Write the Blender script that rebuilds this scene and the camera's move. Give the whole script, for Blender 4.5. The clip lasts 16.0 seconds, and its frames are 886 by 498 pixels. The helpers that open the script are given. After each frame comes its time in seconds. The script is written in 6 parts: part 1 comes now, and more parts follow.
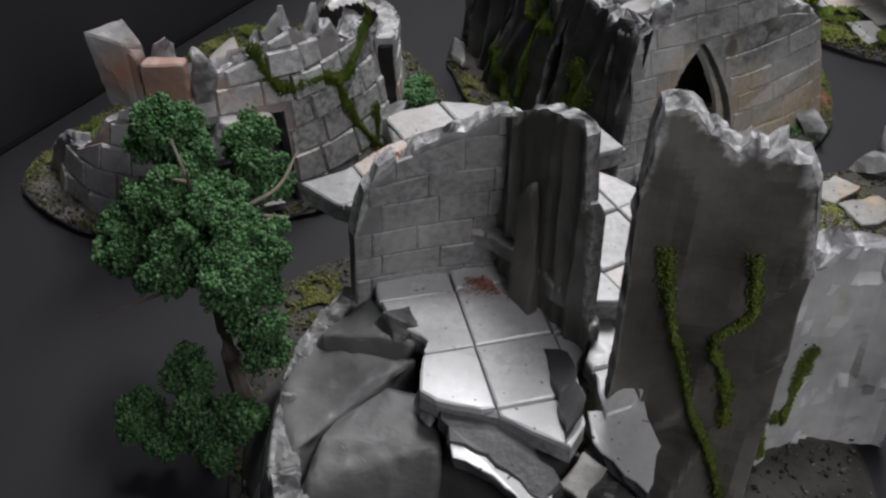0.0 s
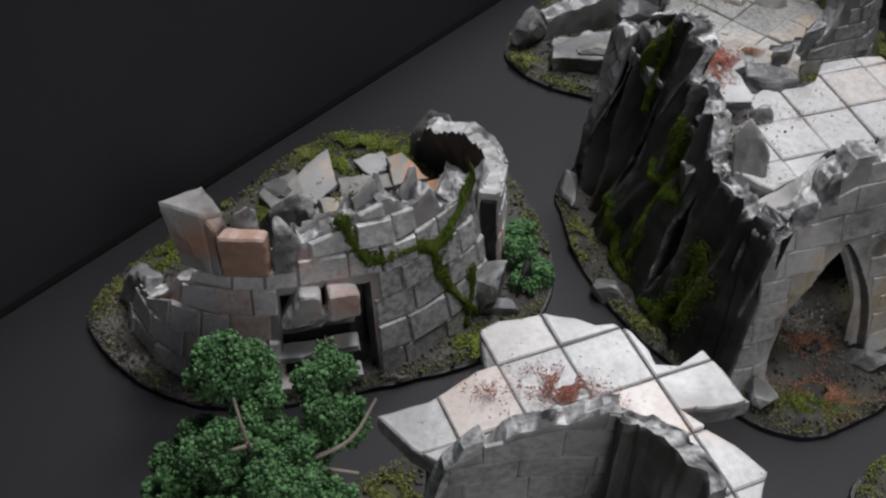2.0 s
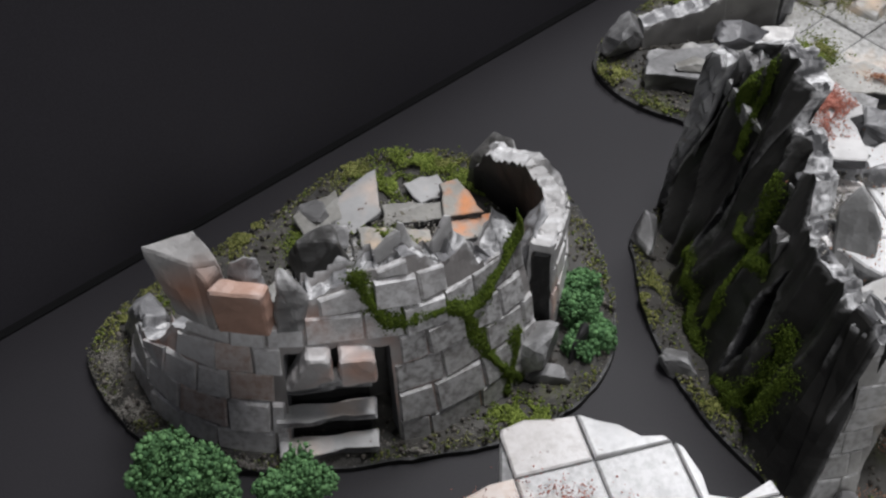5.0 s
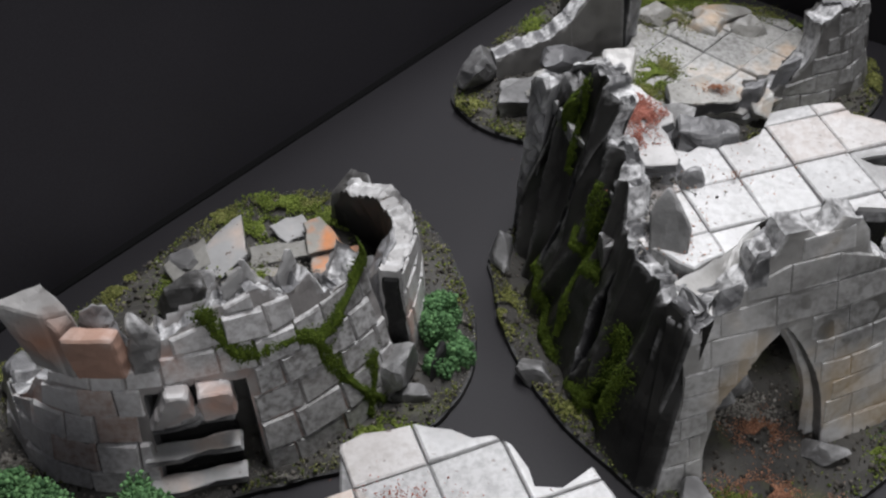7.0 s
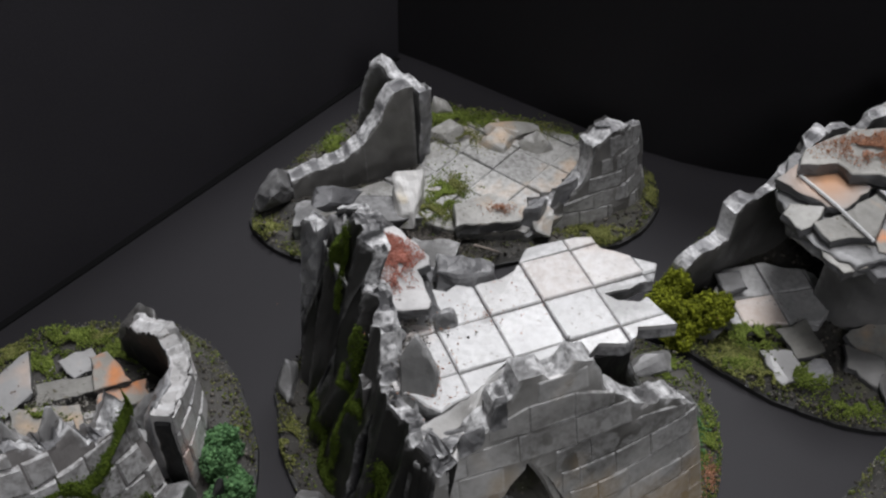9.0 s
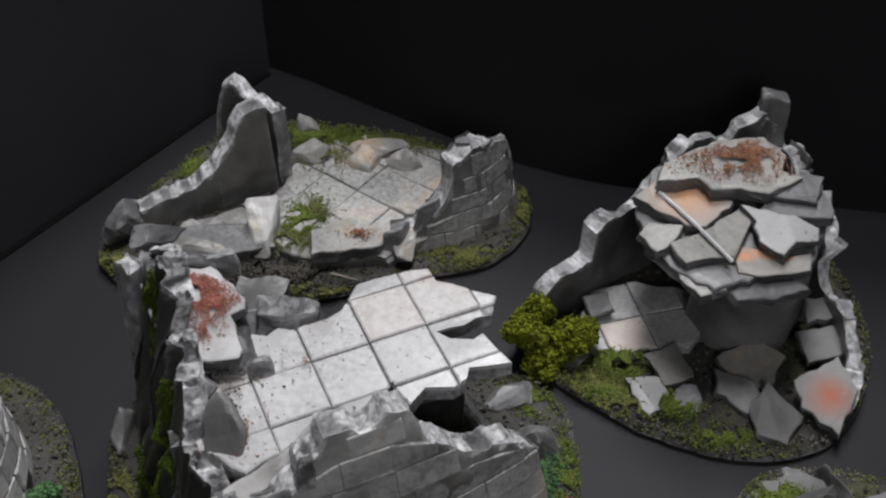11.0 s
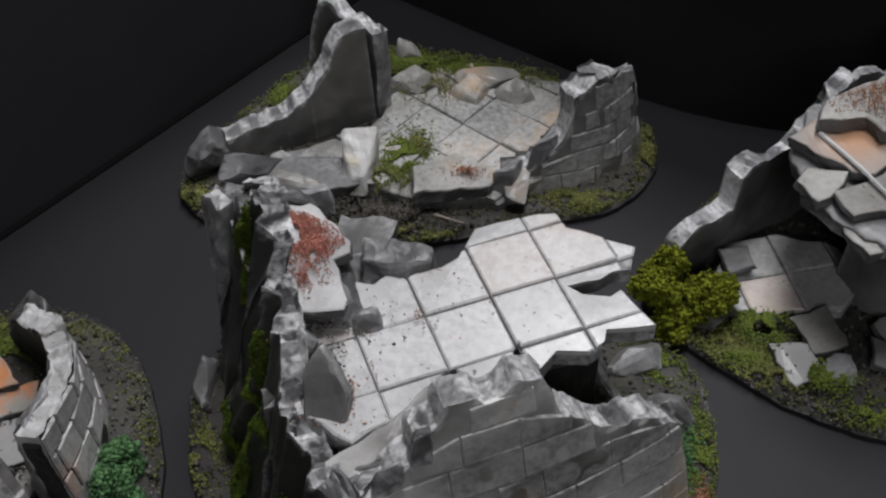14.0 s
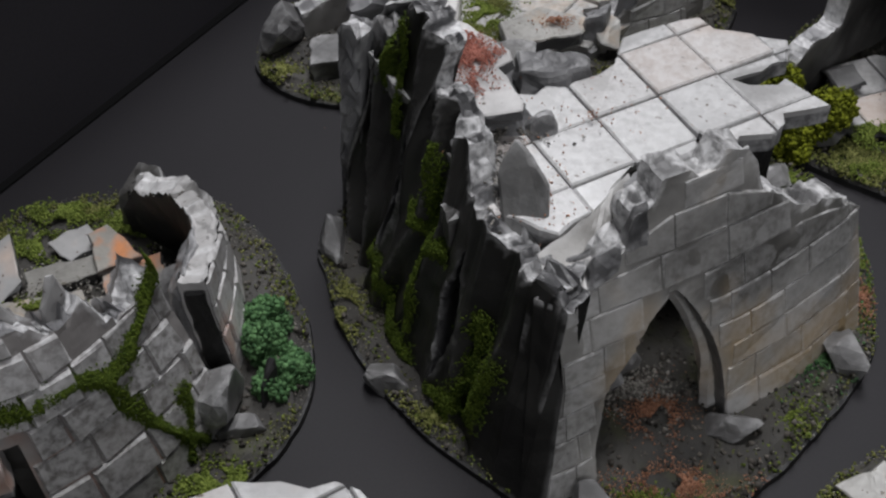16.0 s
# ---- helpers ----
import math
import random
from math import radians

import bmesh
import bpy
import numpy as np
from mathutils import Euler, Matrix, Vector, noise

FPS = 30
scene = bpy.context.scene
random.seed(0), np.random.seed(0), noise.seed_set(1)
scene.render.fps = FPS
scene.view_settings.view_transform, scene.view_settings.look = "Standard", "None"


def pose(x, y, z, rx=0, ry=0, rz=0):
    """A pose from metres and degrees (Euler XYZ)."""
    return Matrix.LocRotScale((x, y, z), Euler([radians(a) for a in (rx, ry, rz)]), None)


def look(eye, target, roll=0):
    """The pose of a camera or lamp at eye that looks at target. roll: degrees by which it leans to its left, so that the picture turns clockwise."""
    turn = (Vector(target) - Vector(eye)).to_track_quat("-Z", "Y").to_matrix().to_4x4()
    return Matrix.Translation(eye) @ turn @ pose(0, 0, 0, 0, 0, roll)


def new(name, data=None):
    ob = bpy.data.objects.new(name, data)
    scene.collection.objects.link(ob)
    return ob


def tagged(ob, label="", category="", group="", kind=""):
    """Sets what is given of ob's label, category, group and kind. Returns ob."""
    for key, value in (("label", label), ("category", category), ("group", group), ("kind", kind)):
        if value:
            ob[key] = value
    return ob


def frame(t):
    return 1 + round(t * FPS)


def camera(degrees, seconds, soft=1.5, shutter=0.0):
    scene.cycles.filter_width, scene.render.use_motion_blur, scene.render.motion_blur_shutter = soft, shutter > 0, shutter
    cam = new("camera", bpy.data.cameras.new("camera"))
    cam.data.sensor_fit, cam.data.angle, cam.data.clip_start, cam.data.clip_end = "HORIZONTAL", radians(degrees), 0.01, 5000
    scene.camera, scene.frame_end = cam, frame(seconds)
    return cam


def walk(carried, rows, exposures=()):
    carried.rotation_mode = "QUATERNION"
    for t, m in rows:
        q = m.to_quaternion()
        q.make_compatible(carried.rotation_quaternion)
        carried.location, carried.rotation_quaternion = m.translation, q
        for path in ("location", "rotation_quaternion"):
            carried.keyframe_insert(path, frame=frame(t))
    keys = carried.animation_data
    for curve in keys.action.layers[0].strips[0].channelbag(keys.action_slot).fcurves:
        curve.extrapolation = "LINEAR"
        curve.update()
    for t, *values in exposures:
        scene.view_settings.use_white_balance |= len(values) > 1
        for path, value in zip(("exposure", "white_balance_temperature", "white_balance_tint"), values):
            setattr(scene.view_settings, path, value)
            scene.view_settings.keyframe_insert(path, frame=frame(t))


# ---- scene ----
cam = camera(43.0, 16.0, soft=2.4)
PATH = [
    (0, (0.0306, 0.0284, 0.3989), (-0.0387, 1.5100, -0.9427), 1.53),
    (0.5, (0.0324, 0.0399, 0.4299), (-0.0119, 1.5311, -0.9021), 2.00),
    (1, (0.0219, 0.0584, 0.4532), (-0.0137, 1.5462, -0.8828), 2.14),
    (1.5, (0.0159, 0.1045, 0.4574), (-0.0681, 1.5459, -0.9265), 2.82),
    (2, (0.0117, 0.1548, 0.4507), (-0.2019, 1.5365, -0.9794), 2.83),
    (2.5, (0.0128, 0.2013, 0.4390), (-0.3273, 1.5145, -1.0306), 1.31),
    (3, (0.0071, 0.2367, 0.4202), (-0.4024, 1.5009, -1.0745), -0.03),
    (5.3, (0.0356, 0.2541, 0.4253), (-0.3792, 1.5281, -1.0596), 0.07),
    (5.5, (0.0399, 0.2605, 0.4250), (-0.3620, 1.5444, -1.0549), 0.03),
    (6, (0.0560, 0.2614, 0.4266), (-0.3261, 1.5596, -1.0461), -0.39),
    (6.5, (0.0651, 0.2485, 0.4412), (-0.3116, 1.5711, -1.0110), -1.47),
    (7, (0.0841, 0.2391, 0.4378), (-0.2741, 1.5876, -0.9951), -2.65),
    (7.5, (0.0951, 0.2464, 0.4506), (-0.2369, 1.6098, -0.9745), -2.82),
    (8, (0.1091, 0.2538, 0.4682), (-0.1692, 1.6510, -0.9355), -1.07),
    (8.5, (0.1258, 0.2589, 0.4817), (-0.0991, 1.6847, -0.9027), 0.23),
    (9, (0.1420, 0.2661, 0.4846), (-0.0444, 1.7039, -0.8930), 0.89),
    (9.2, (0.1511, 0.2682, 0.4888), (-0.0307, 1.7070, -0.8884), 0.80),
    (11.3, (0.2192, 0.3315, 0.4652), (0.0807, 1.7586, -0.9291), -0.78),
    (11.5, (0.2277, 0.3428, 0.4557), (0.1011, 1.7620, -0.9478), -1.12),
    (12, (0.2543, 0.3619, 0.4383), (0.1421, 1.7456, -1.0014), -1.32),
    (12.5, (0.2447, 0.3674, 0.4355), (0.1513, 1.7291, -1.0264), -0.65),
    (13, (0.2152, 0.3716, 0.4378), (0.0387, 1.7243, -1.0248), -1.71),
    (13.5, (0.1934, 0.3672, 0.4358), (-0.0376, 1.7170, -1.0217), -2.19),
    (14, (0.1769, 0.3592, 0.4279), (-0.0769, 1.7036, -1.0309), -1.84),
    (14.5, (0.1682, 0.3451, 0.4160), (-0.0965, 1.6702, -1.0585), -2.11),
    (15, (0.1483, 0.3334, 0.3961), (-0.0938, 1.6480, -1.0916), -1.08),
    (15.5, (0.1188, 0.3202, 0.3797), (-0.0984, 1.6368, -1.1101), -2.35),
    (16, (0.0854, 0.3082, 0.3746), (-0.0266, 1.6538, -1.1008), -2.62),
]
EXPOSURES = [(0.0, 0.0), (2.0, -0.08), (3.0, 0.05), (5.5, 0.2), (7.0, 0.18), (8.5, 0.0), (9.2, -0.1), (11.5, -0.25), (14.0, -0.4), (15.0, -0.45), (16.0, -0.25)]
walk(cam, [(t, look(eye, target, roll)) for t, eye, target, roll in PATH], EXPOSURES)

# ---- world and light ----
world = bpy.data.worlds.new("room")
scene.world = world
world.use_nodes = True
world.node_tree.nodes["Background"].inputs[0].default_value = (0.75, 0.82, 1.0, 1)
world.node_tree.nodes["Background"].inputs[1].default_value = 0.03


def area(name, eye, target, size, watts, colour):
    lamp = bpy.data.lights.new(name, "AREA")
    lamp.shape, lamp.size, lamp.size_y = "RECTANGLE", size[0], size[1]
    lamp.energy, lamp.color = watts, colour
    ob = new(name, lamp)
    ob.matrix_world = look(eye, target)
    return ob


# first lamp is an added fill for the front faces, no known window
area("front_fill", (0.42, -0.20, 0.72), (0.08, 0.44, 0.05), (0.40, 0.40), 2.5, (0.97, 0.965, 1.0))
area("ceiling_light", (0.16, 0.82, 1.50), (0.12, 0.60, 0.05), (0.30, 0.30), 11.5, (0.98, 0.97, 1.0))
area("ceiling_light", (0.24, 1.60, 1.64), (0.10, 0.56, 0.05), (0.45, 0.7), 20.0, (0.965, 0.965, 1.0))


# ---- materials ----
def material(name):
    m = bpy.data.materials.new(name)
    m.use_nodes = True
    t = m.node_tree
    return m, t, t.nodes["Principled BSDF"]


def noise_node(t, scale, detail=6.0, rough=0.6, offset=None):
    n = t.nodes.new("ShaderNodeTexNoise")
    n.inputs["Scale"].default_value, n.inputs["Detail"].default_value, n.inputs["Roughness"].default_value = scale, detail, rough
    co = t.nodes.new("ShaderNodeTexCoord")
    t.links.new(co.outputs["Object"], n.inputs["Vector"])
    return n.outputs["Fac"]


def ramp(t, fac, stops):
    r = t.nodes.new("ShaderNodeValToRGB")
    e = r.color_ramp.elements
    while len(e) < len(stops):
        e.new(0.5)
    for k, (pos, col) in enumerate(stops):
        e[k].position = pos
        e[k].color = (*col, 1) if len(col) == 3 else (col[0],) * 3 + (1,)
    t.links.new(fac, r.inputs["Fac"])
    return r.outputs["Color"]


def mix(t, fac, a, b, mode="MIX"):
    n = t.nodes.new("ShaderNodeMix")
    n.data_type, n.blend_type = "RGBA", mode
    for sock, v in ((n.inputs[0], fac), (n.inputs[6], a), (n.inputs[7], b)):
        if isinstance(v, (int, float)):
            sock.default_value = v
        elif isinstance(v, tuple):
            sock.default_value = (*v, 1)
        else:
            t.links.new(v, sock)
    return n.outputs[2]


def bump(t, bsdf, fac, strength, distance):
    b = t.nodes.new("ShaderNodeBump")
    b.inputs["Strength"].default_value, b.inputs["Distance"].default_value = strength, distance
    t.links.new(fac, b.inputs["Height"])
    t.links.new(b.outputs["Normal"], bsdf.inputs["Normal"])


def random_value(t, island=False):
    if island:
        return t.nodes.new("ShaderNodeNewGeometry").outputs["Random Per Island"]
    return t.nodes.new("ShaderNodeObjectInfo").outputs["Random"]


def stone(name, dark, light, tint=None, tint_at=0.62, tint_scale=28.0, edge=0.8, rough=0.42, island=False, relief=0.0007, speck=None, spots=(), peach=None, wide=22.0, grain=0.09, spread=(0.28, 0.74), vary=(0.78, 1.16)):
    """Painted plaster stone: a dark wash, a lighter dry-brushed coat and worn bright edges."""
    m, t, b = material(name)
    coarse = noise_node(t, wide, 4.0, 0.5)
    fine = noise_node(t, 300.0, 4.0, 0.6)
    col = ramp(t, coarse, [(spread[0], dark), (spread[1], light)])
    col = mix(t, grain, col, ramp(t, fine, [(0.28, (0.45,)), (0.6, (1.0,))]), "MULTIPLY")
    col = mix(t, 0.75, col, ramp(t, random_value(t, island), [(0.0, (vary[0],)), (1.0, (vary[1],))]), "MULTIPLY")
    if peach:
        col = mix(t, ramp(t, random_value(t, island), [(0.66, (0.0,)), (0.86, (0.8,))]), col, peach)
    if tint:
        patch = ramp(t, noise_node(t, tint_scale, 3.0), [(tint_at, (0.0,)), (tint_at + 0.16, (0.85,))])
        col = mix(t, patch, col, mix(t, fine, tint, tuple(min(1, c * 1.5) for c in tint)))
    for at, radius, colour in spots:
        co = t.nodes.new("ShaderNodeTexCoord")
        far = t.nodes.new("ShaderNodeVectorMath")
        far.operation = "DISTANCE"
        far.inputs[1].default_value = at
        t.links.new(co.outputs["Object"], far.inputs[0])
        wander = t.nodes.new("ShaderNodeMath")
        wander.operation = "MULTIPLY_ADD"
        t.links.new(coarse, wander.inputs[0])
        wander.inputs[1].default_value = radius
        t.links.new(far.outputs["Value"], wander.inputs[2])
        soft = ramp(t, wander.outputs[0], [(radius * 0.45, (0.95,)), (radius * 1.5, (0.0,))])
        col = mix(t, soft, col, colour)
    if speck:
        col = mix(t, ramp(t, noise_node(t, 310.0, 1.0), [(0.71, (0.0,)), (0.74, (1.0,))]), col, speck)
    if edge:
        geo = t.nodes.new("ShaderNodeNewGeometry")
        worn = ramp(t, geo.outputs["Pointiness"], [(0.525, (0.0,)), (0.64, (edge,))])
        col = mix(t, mix(t, 1.0, worn, ramp(t, fine, [(0.35, (0.2,)), (0.6, (1.0,))]), "MULTIPLY"), col, (0.72, 0.72, 0.72))
    t.links.new(col, b.inputs["Base Color"])
    worn = ramp(t, noise_node(t, 60.0, 5.0), [(0.3, (rough * 0.8,)), (0.7, (min(1.0, rough * 1.3),))])
    t.links.new(worn, b.inputs["Roughness"])
    bump(t, b, mix(t, 0.35, coarse, fine), 0.4, relief * 3)
    return m


def foliage(name, dark, light, scale=120.0):
    m, t, b = material(name)
    col = mix(t, random_value(t, True), dark, light)
    col = mix(t, 0.5, col, ramp(t, noise_node(t, scale, 3.0), [(0.3, (0.45,)), (0.7, (1.3,))]), "MULTIPLY")
    t.links.new(col, b.inputs["Base Color"])
    b.inputs["Roughness"].default_value = 0.85
    b.inputs["Specular IOR Level"].default_value = 0.2
    return m


def cloth(name, colour, rough):
    m, t, b = material(name)
    fine = noise_node(t, 900.0, 3.0)
    wide = noise_node(t, 5.0, 3.0)
    col = mix(t, 0.6, colour, ramp(t, wide, [(0.3, (0.75,)), (0.7, (1.15,))]), "MULTIPLY")
    col = mix(t, 0.35, col, ramp(t, fine, [(0.3, (0.6,)), (0.7, (1.2,))]), "MULTIPLY")
    t.links.new(col, b.inputs["Base Color"])
    b.inputs["Roughness"].default_value = rough
    b.inputs["Specular IOR Level"].default_value = 0.25
    bump(t, b, fine, 0.15, 0.0004)
    return m


M_TABLE = cloth("black_table_board", (0.0185, 0.0173, 0.0200), 0.55)
M_DROP = cloth("black_backdrop_cloth", (0.018, 0.017, 0.019), 0.9)
M_PANEL = cloth("charcoal_backdrop_panel", (0.045, 0.0425, 0.049), 0.8)
M_STONE = stone("grey_stone", (0.05, 0.05, 0.052), (0.25, 0.247, 0.243))
M_GAP = cloth("black_gap", (0.0025, 0.0025, 0.0028), 1.0)
M_BRICK = stone("grey_brick", (0.16, 0.150, 0.146), (0.52, 0.495, 0.48), tint=(0.42, 0.21, 0.14), tint_at=0.56, tint_scale=20.0, edge=0.7, rough=0.38)
M_RUST = stone("rust_stained_stone", (0.38, 0.25, 0.195), (0.60, 0.36, 0.275), edge=0.5)
M_BRICK_PALE = stone("pale_washed_brick", (0.30, 0.285, 0.28), (0.62, 0.60, 0.59), tint=(0.52, 0.27, 0.18), tint_at=0.58, tint_scale=18.0, edge=0.7, rough=0.36)
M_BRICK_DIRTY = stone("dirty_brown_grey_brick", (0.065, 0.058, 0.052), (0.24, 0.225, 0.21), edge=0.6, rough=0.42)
M_BRICK_WARM = stone("warm_tinted_brick", (0.38, 0.25, 0.19), (0.58, 0.42, 0.35), edge=0.6)
M_PALE = stone("pale_plaster_wall", (0.105, 0.102, 0.094), (0.54, 0.53, 0.51), tint=(0.37, 0.265, 0.14), tint_at=0.50, tint_scale=16.0, edge=0.6, rough=0.34, grain=0.10, wide=20.0, vary=(0.92, 1.08), spread=(0.34, 0.66))
M_WALL_B = stone("grey_hall_wall", (0.045, 0.044, 0.043), (0.20, 0.195, 0.188), edge=0.4, wide=14.0, grain=0.2)
M_TALL = stone("brown_grey_smooth_wall", (0.055, 0.051, 0.043), (0.235, 0.222, 0.195), edge=0.7, wide=13.0, grain=0.2)
M_STREAK = stone("white_streaked_wall", (0.26, 0.26, 0.26), (0.72, 0.72, 0.71), tint=(0.34, 0.33, 0.20), tint_at=0.6, edge=0.7)
# dark stone, also the painted shade of recesses and interiors
M_DARK = stone("dark_weathered_wall_and_shade", (0.03, 0.03, 0.03), (0.12, 0.116, 0.11), edge=0.5)
M_CORE = stone("broken_plaster_core", (0.09, 0.09, 0.094), (0.37, 0.37, 0.378), edge=0.9, relief=0.0012, wide=45.0)
M_WHITE = stone("white_chipped_plaster", (0.30, 0.295, 0.29), (0.62, 0.61, 0.60), edge=0.8, relief=0.0008, wide=40.0, speck=(0.10, 0.08, 0.06))
M_TILE = stone("pale_floor_tile", (0.31, 0.305, 0.30), (0.51, 0.51, 0.508), tint=(0.50, 0.38, 0.30), tint_at=0.56, tint_scale=20.0, edge=0.6, rough=0.33, grain=0.15, spread=(0.3, 0.7), speck=(0.14, 0.10, 0.08), relief=0.0002, peach=(0.55, 0.44, 0.37))
M_TILE_HALL = stone("grey_white_floor_tile", (0.35, 0.345, 0.34), (0.55, 0.55, 0.548), tint=(0.46, 0.37, 0.31), tint_at=0.56, tint_scale=18.0, edge=0.7, rough=0.26, grain=0.10, spread=(0.3, 0.7), speck=(0.12, 0.09, 0.07), relief=0.0003, peach=(0.46, 0.375, 0.325), vary=(0.84, 1.18))
M_GLOSS = stone("satin_white_floor_tile", (0.58, 0.575, 0.57), (0.78, 0.78, 0.78), tint=(0.48, 0.38, 0.31), tint_at=0.62, tint_scale=20.0, edge=0.6, rough=0.24, grain=0.15, spread=(0.3, 0.7), speck=(0.14, 0.10, 0.08), relief=0.0004)
M_GLOSS.node_tree.nodes["Principled BSDF"].inputs["Specular IOR Level"].default_value = 0.8
M_MASS = stone("smooth_grey_mass", (0.06, 0.06, 0.061), (0.23, 0.227, 0.222), edge=0.3, wide=22.0, vary=(0.92, 1.08))
M_INNER = stone("grey_inner_plaster", (0.13, 0.128, 0.125), (0.40, 0.395, 0.385), edge=0.5, wide=24.0, grain=0.08, vary=(0.93, 1.07), rough=0.36)
M_TILE_WORN = stone("worn_floor_tile", (0.15, 0.145, 0.13), (0.44, 0.43, 0.40), tint=(0.48, 0.33, 0.20), tint_at=0.57, edge=0.6, rough=0.36, grain=0.4, speck=(0.10, 0.09, 0.06))
M_STAIN = stone("rust_stained_tile", (0.20, 0.19, 0.17), (0.46, 0.44, 0.40), tint=(0.55, 0.20, 0.06), tint_at=0.5, tint_scale=42.0, edge=0.6, rough=0.45)
M_SLAB = stone("floor_slab_edge", (0.07, 0.07, 0.07), (0.28, 0.28, 0.28), edge=0.6)
M_BED = stone("slab_edge_grey", (0.09, 0.09, 0.09), (0.30, 0.30, 0.30), edge=0.7)
M_EARTH = stone("dark_earth_ground", (0.025, 0.024, 0.022), (0.09, 0.085, 0.075), tint=(0.07, 0.075, 0.025), tint_at=0.58, edge=0.4, rough=0.8, relief=0.0015)
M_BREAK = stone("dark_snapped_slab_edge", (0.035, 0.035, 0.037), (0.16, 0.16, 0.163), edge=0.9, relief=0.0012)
# black of the base rims, also used as painted shade in gaps and hollows
M_RIM_SHADE = stone("black_rim_and_shade", (0.008, 0.008, 0.008), (0.02, 0.02, 0.02), edge=0, rough=0.5)
M_MOSS = foliage("bright_moss", (0.065, 0.095, 0.013), (0.22, 0.275, 0.06))
M_VINE = foliage("dull_green_moss", (0.032, 0.055, 0.006), (0.115, 0.16, 0.02))
M_OLIVE = foliage("olive_turf", (0.07, 0.08, 0.018), (0.28, 0.29, 0.10))
M_GREEN = foliage("dark_green_foliage", (0.030, 0.078, 0.030), (0.145, 0.285, 0.118))
M_YELLOW = foliage("yellow_green_foliage", (0.07, 0.085, 0.006), (0.24, 0.27, 0.02))
M_LITTER = foliage("red_brown_litter", (0.20, 0.085, 0.05), (0.56, 0.30, 0.19))
M_RED = foliage("brick_red_litter", (0.26, 0.075, 0.05), (0.60, 0.28, 0.22))
M_GRIT = foliage("grey_grit", (0.05, 0.045, 0.04), (0.42, 0.40, 0.36))
M_SOIL = foliage("dark_soil_gravel", (0.022, 0.020, 0.017), (0.17, 0.155, 0.135))
M_TWIG = stone("grey_twig", (0.10, 0.08, 0.06), (0.36, 0.31, 0.27), edge=0, rough=0.8, relief=0.0003)


# ---- builders ----
def thing(name, x, y, label, category, group="", kind=""):
    ob = new(name)
    ob.empty_display_size = 0.02
    ob.location = (x, y, 0)
    return tagged(ob, label, category, group, kind)


def world_at(ob):
    p = Vector((0, 0, 0))
    while ob:
        p, ob = p + ob.location, ob.parent
    return p


def link_mesh(name, verts, faces, mat, parent=None, label="", kind="", smooth=False):
    at = world_at(parent) if parent else Vector((0, 0, 0))
    me = bpy.data.meshes.new(name)
    me.from_pydata([(v[0] - at.x, v[1] - at.y, v[2] - at.z) for v in verts], [], faces)
    me.materials.append(mat)
    if smooth:
        me.polygons.foreach_set("use_smooth", [True] * len(me.polygons))
    me.update()
    ob = new(name, me)
    ob.parent = parent
    return tagged(ob, label, kind=kind)


def part(name, bm, mat, parent, label="", kind="", smooth=False):
    bmesh.ops.recalc_face_normals(bm, faces=bm.faces)
    verts = [tuple(v.co) for v in bm.verts]
    for k, v in enumerate(bm.verts):
        v.index = k
    faces = [[v.index for v in f.verts] for f in bm.faces]
    bm.free()
    return link_mesh(name, verts, faces, mat, parent, label, kind, smooth)


def spline(pts, step, closed=False):
    """Points along a smooth curve through pts (any number of coordinates)."""
    p = [np.array(q, float) for q in pts]
    n, out = len(p), []
    for i in range(n if closed else n - 1):
        a, b = p[i], p[(i + 1) % n]
        before = p[i - 1] if closed or i else 2 * a - b
        after = p[(i + 2) % n] if closed or i + 2 < n else 2 * b - a
        k = max(2, int(np.linalg.norm((b - a)[:2]) / step))
        for j in range(k):
            t = j / k
            out.append(0.5 * (2 * a + (b - before) * t + (2 * before - 5 * a + 4 * b - after) * t * t + (3 * a - before - 3 * b + after) * t ** 3))
    if not closed:
        out.append(p[-1])
    return out


def jag(x, y, z, scale, amount):
    return amount * noise.noise(Vector((x * scale, y * scale, z * scale)))


def facet(x, y, seed, scale, amount):
    """Flat snapped planes that meet in sharp ridges."""
    p = Vector((x * scale, y * scale, seed * 3.7))
    q = noise.voronoi(p)[1][0]
    g = noise.cell_vector(q * 5.0)
    return amount * (1.1 * (g.z - 0.5) + 1.3 * ((g.x - 0.5) * (p.x - q.x) + (g.y - 0.5) * (p.y - q.y)))


def along(foot, crest):
    """Controls of a wall: its foot line with the heights of crest, rows of (way along the foot, height)."""
    at = [0.0]
    for a, b in zip(foot, foot[1:]):
        at.append(at[-1] + math.dist(a, b))
    ways = sorted({round(w, 5) for w in at} | {w for w, _ in crest if 0 <= w <= at[-1]})
    xs, ys, zs = (np.interp(ways, at, [p[0] for p in foot]), np.interp(ways, at, [p[1] for p in foot]), np.interp(ways, [c[0] for c in crest], [c[1] for c in crest]))
    return list(zip(xs, ys, zs))


LAYERS = 6


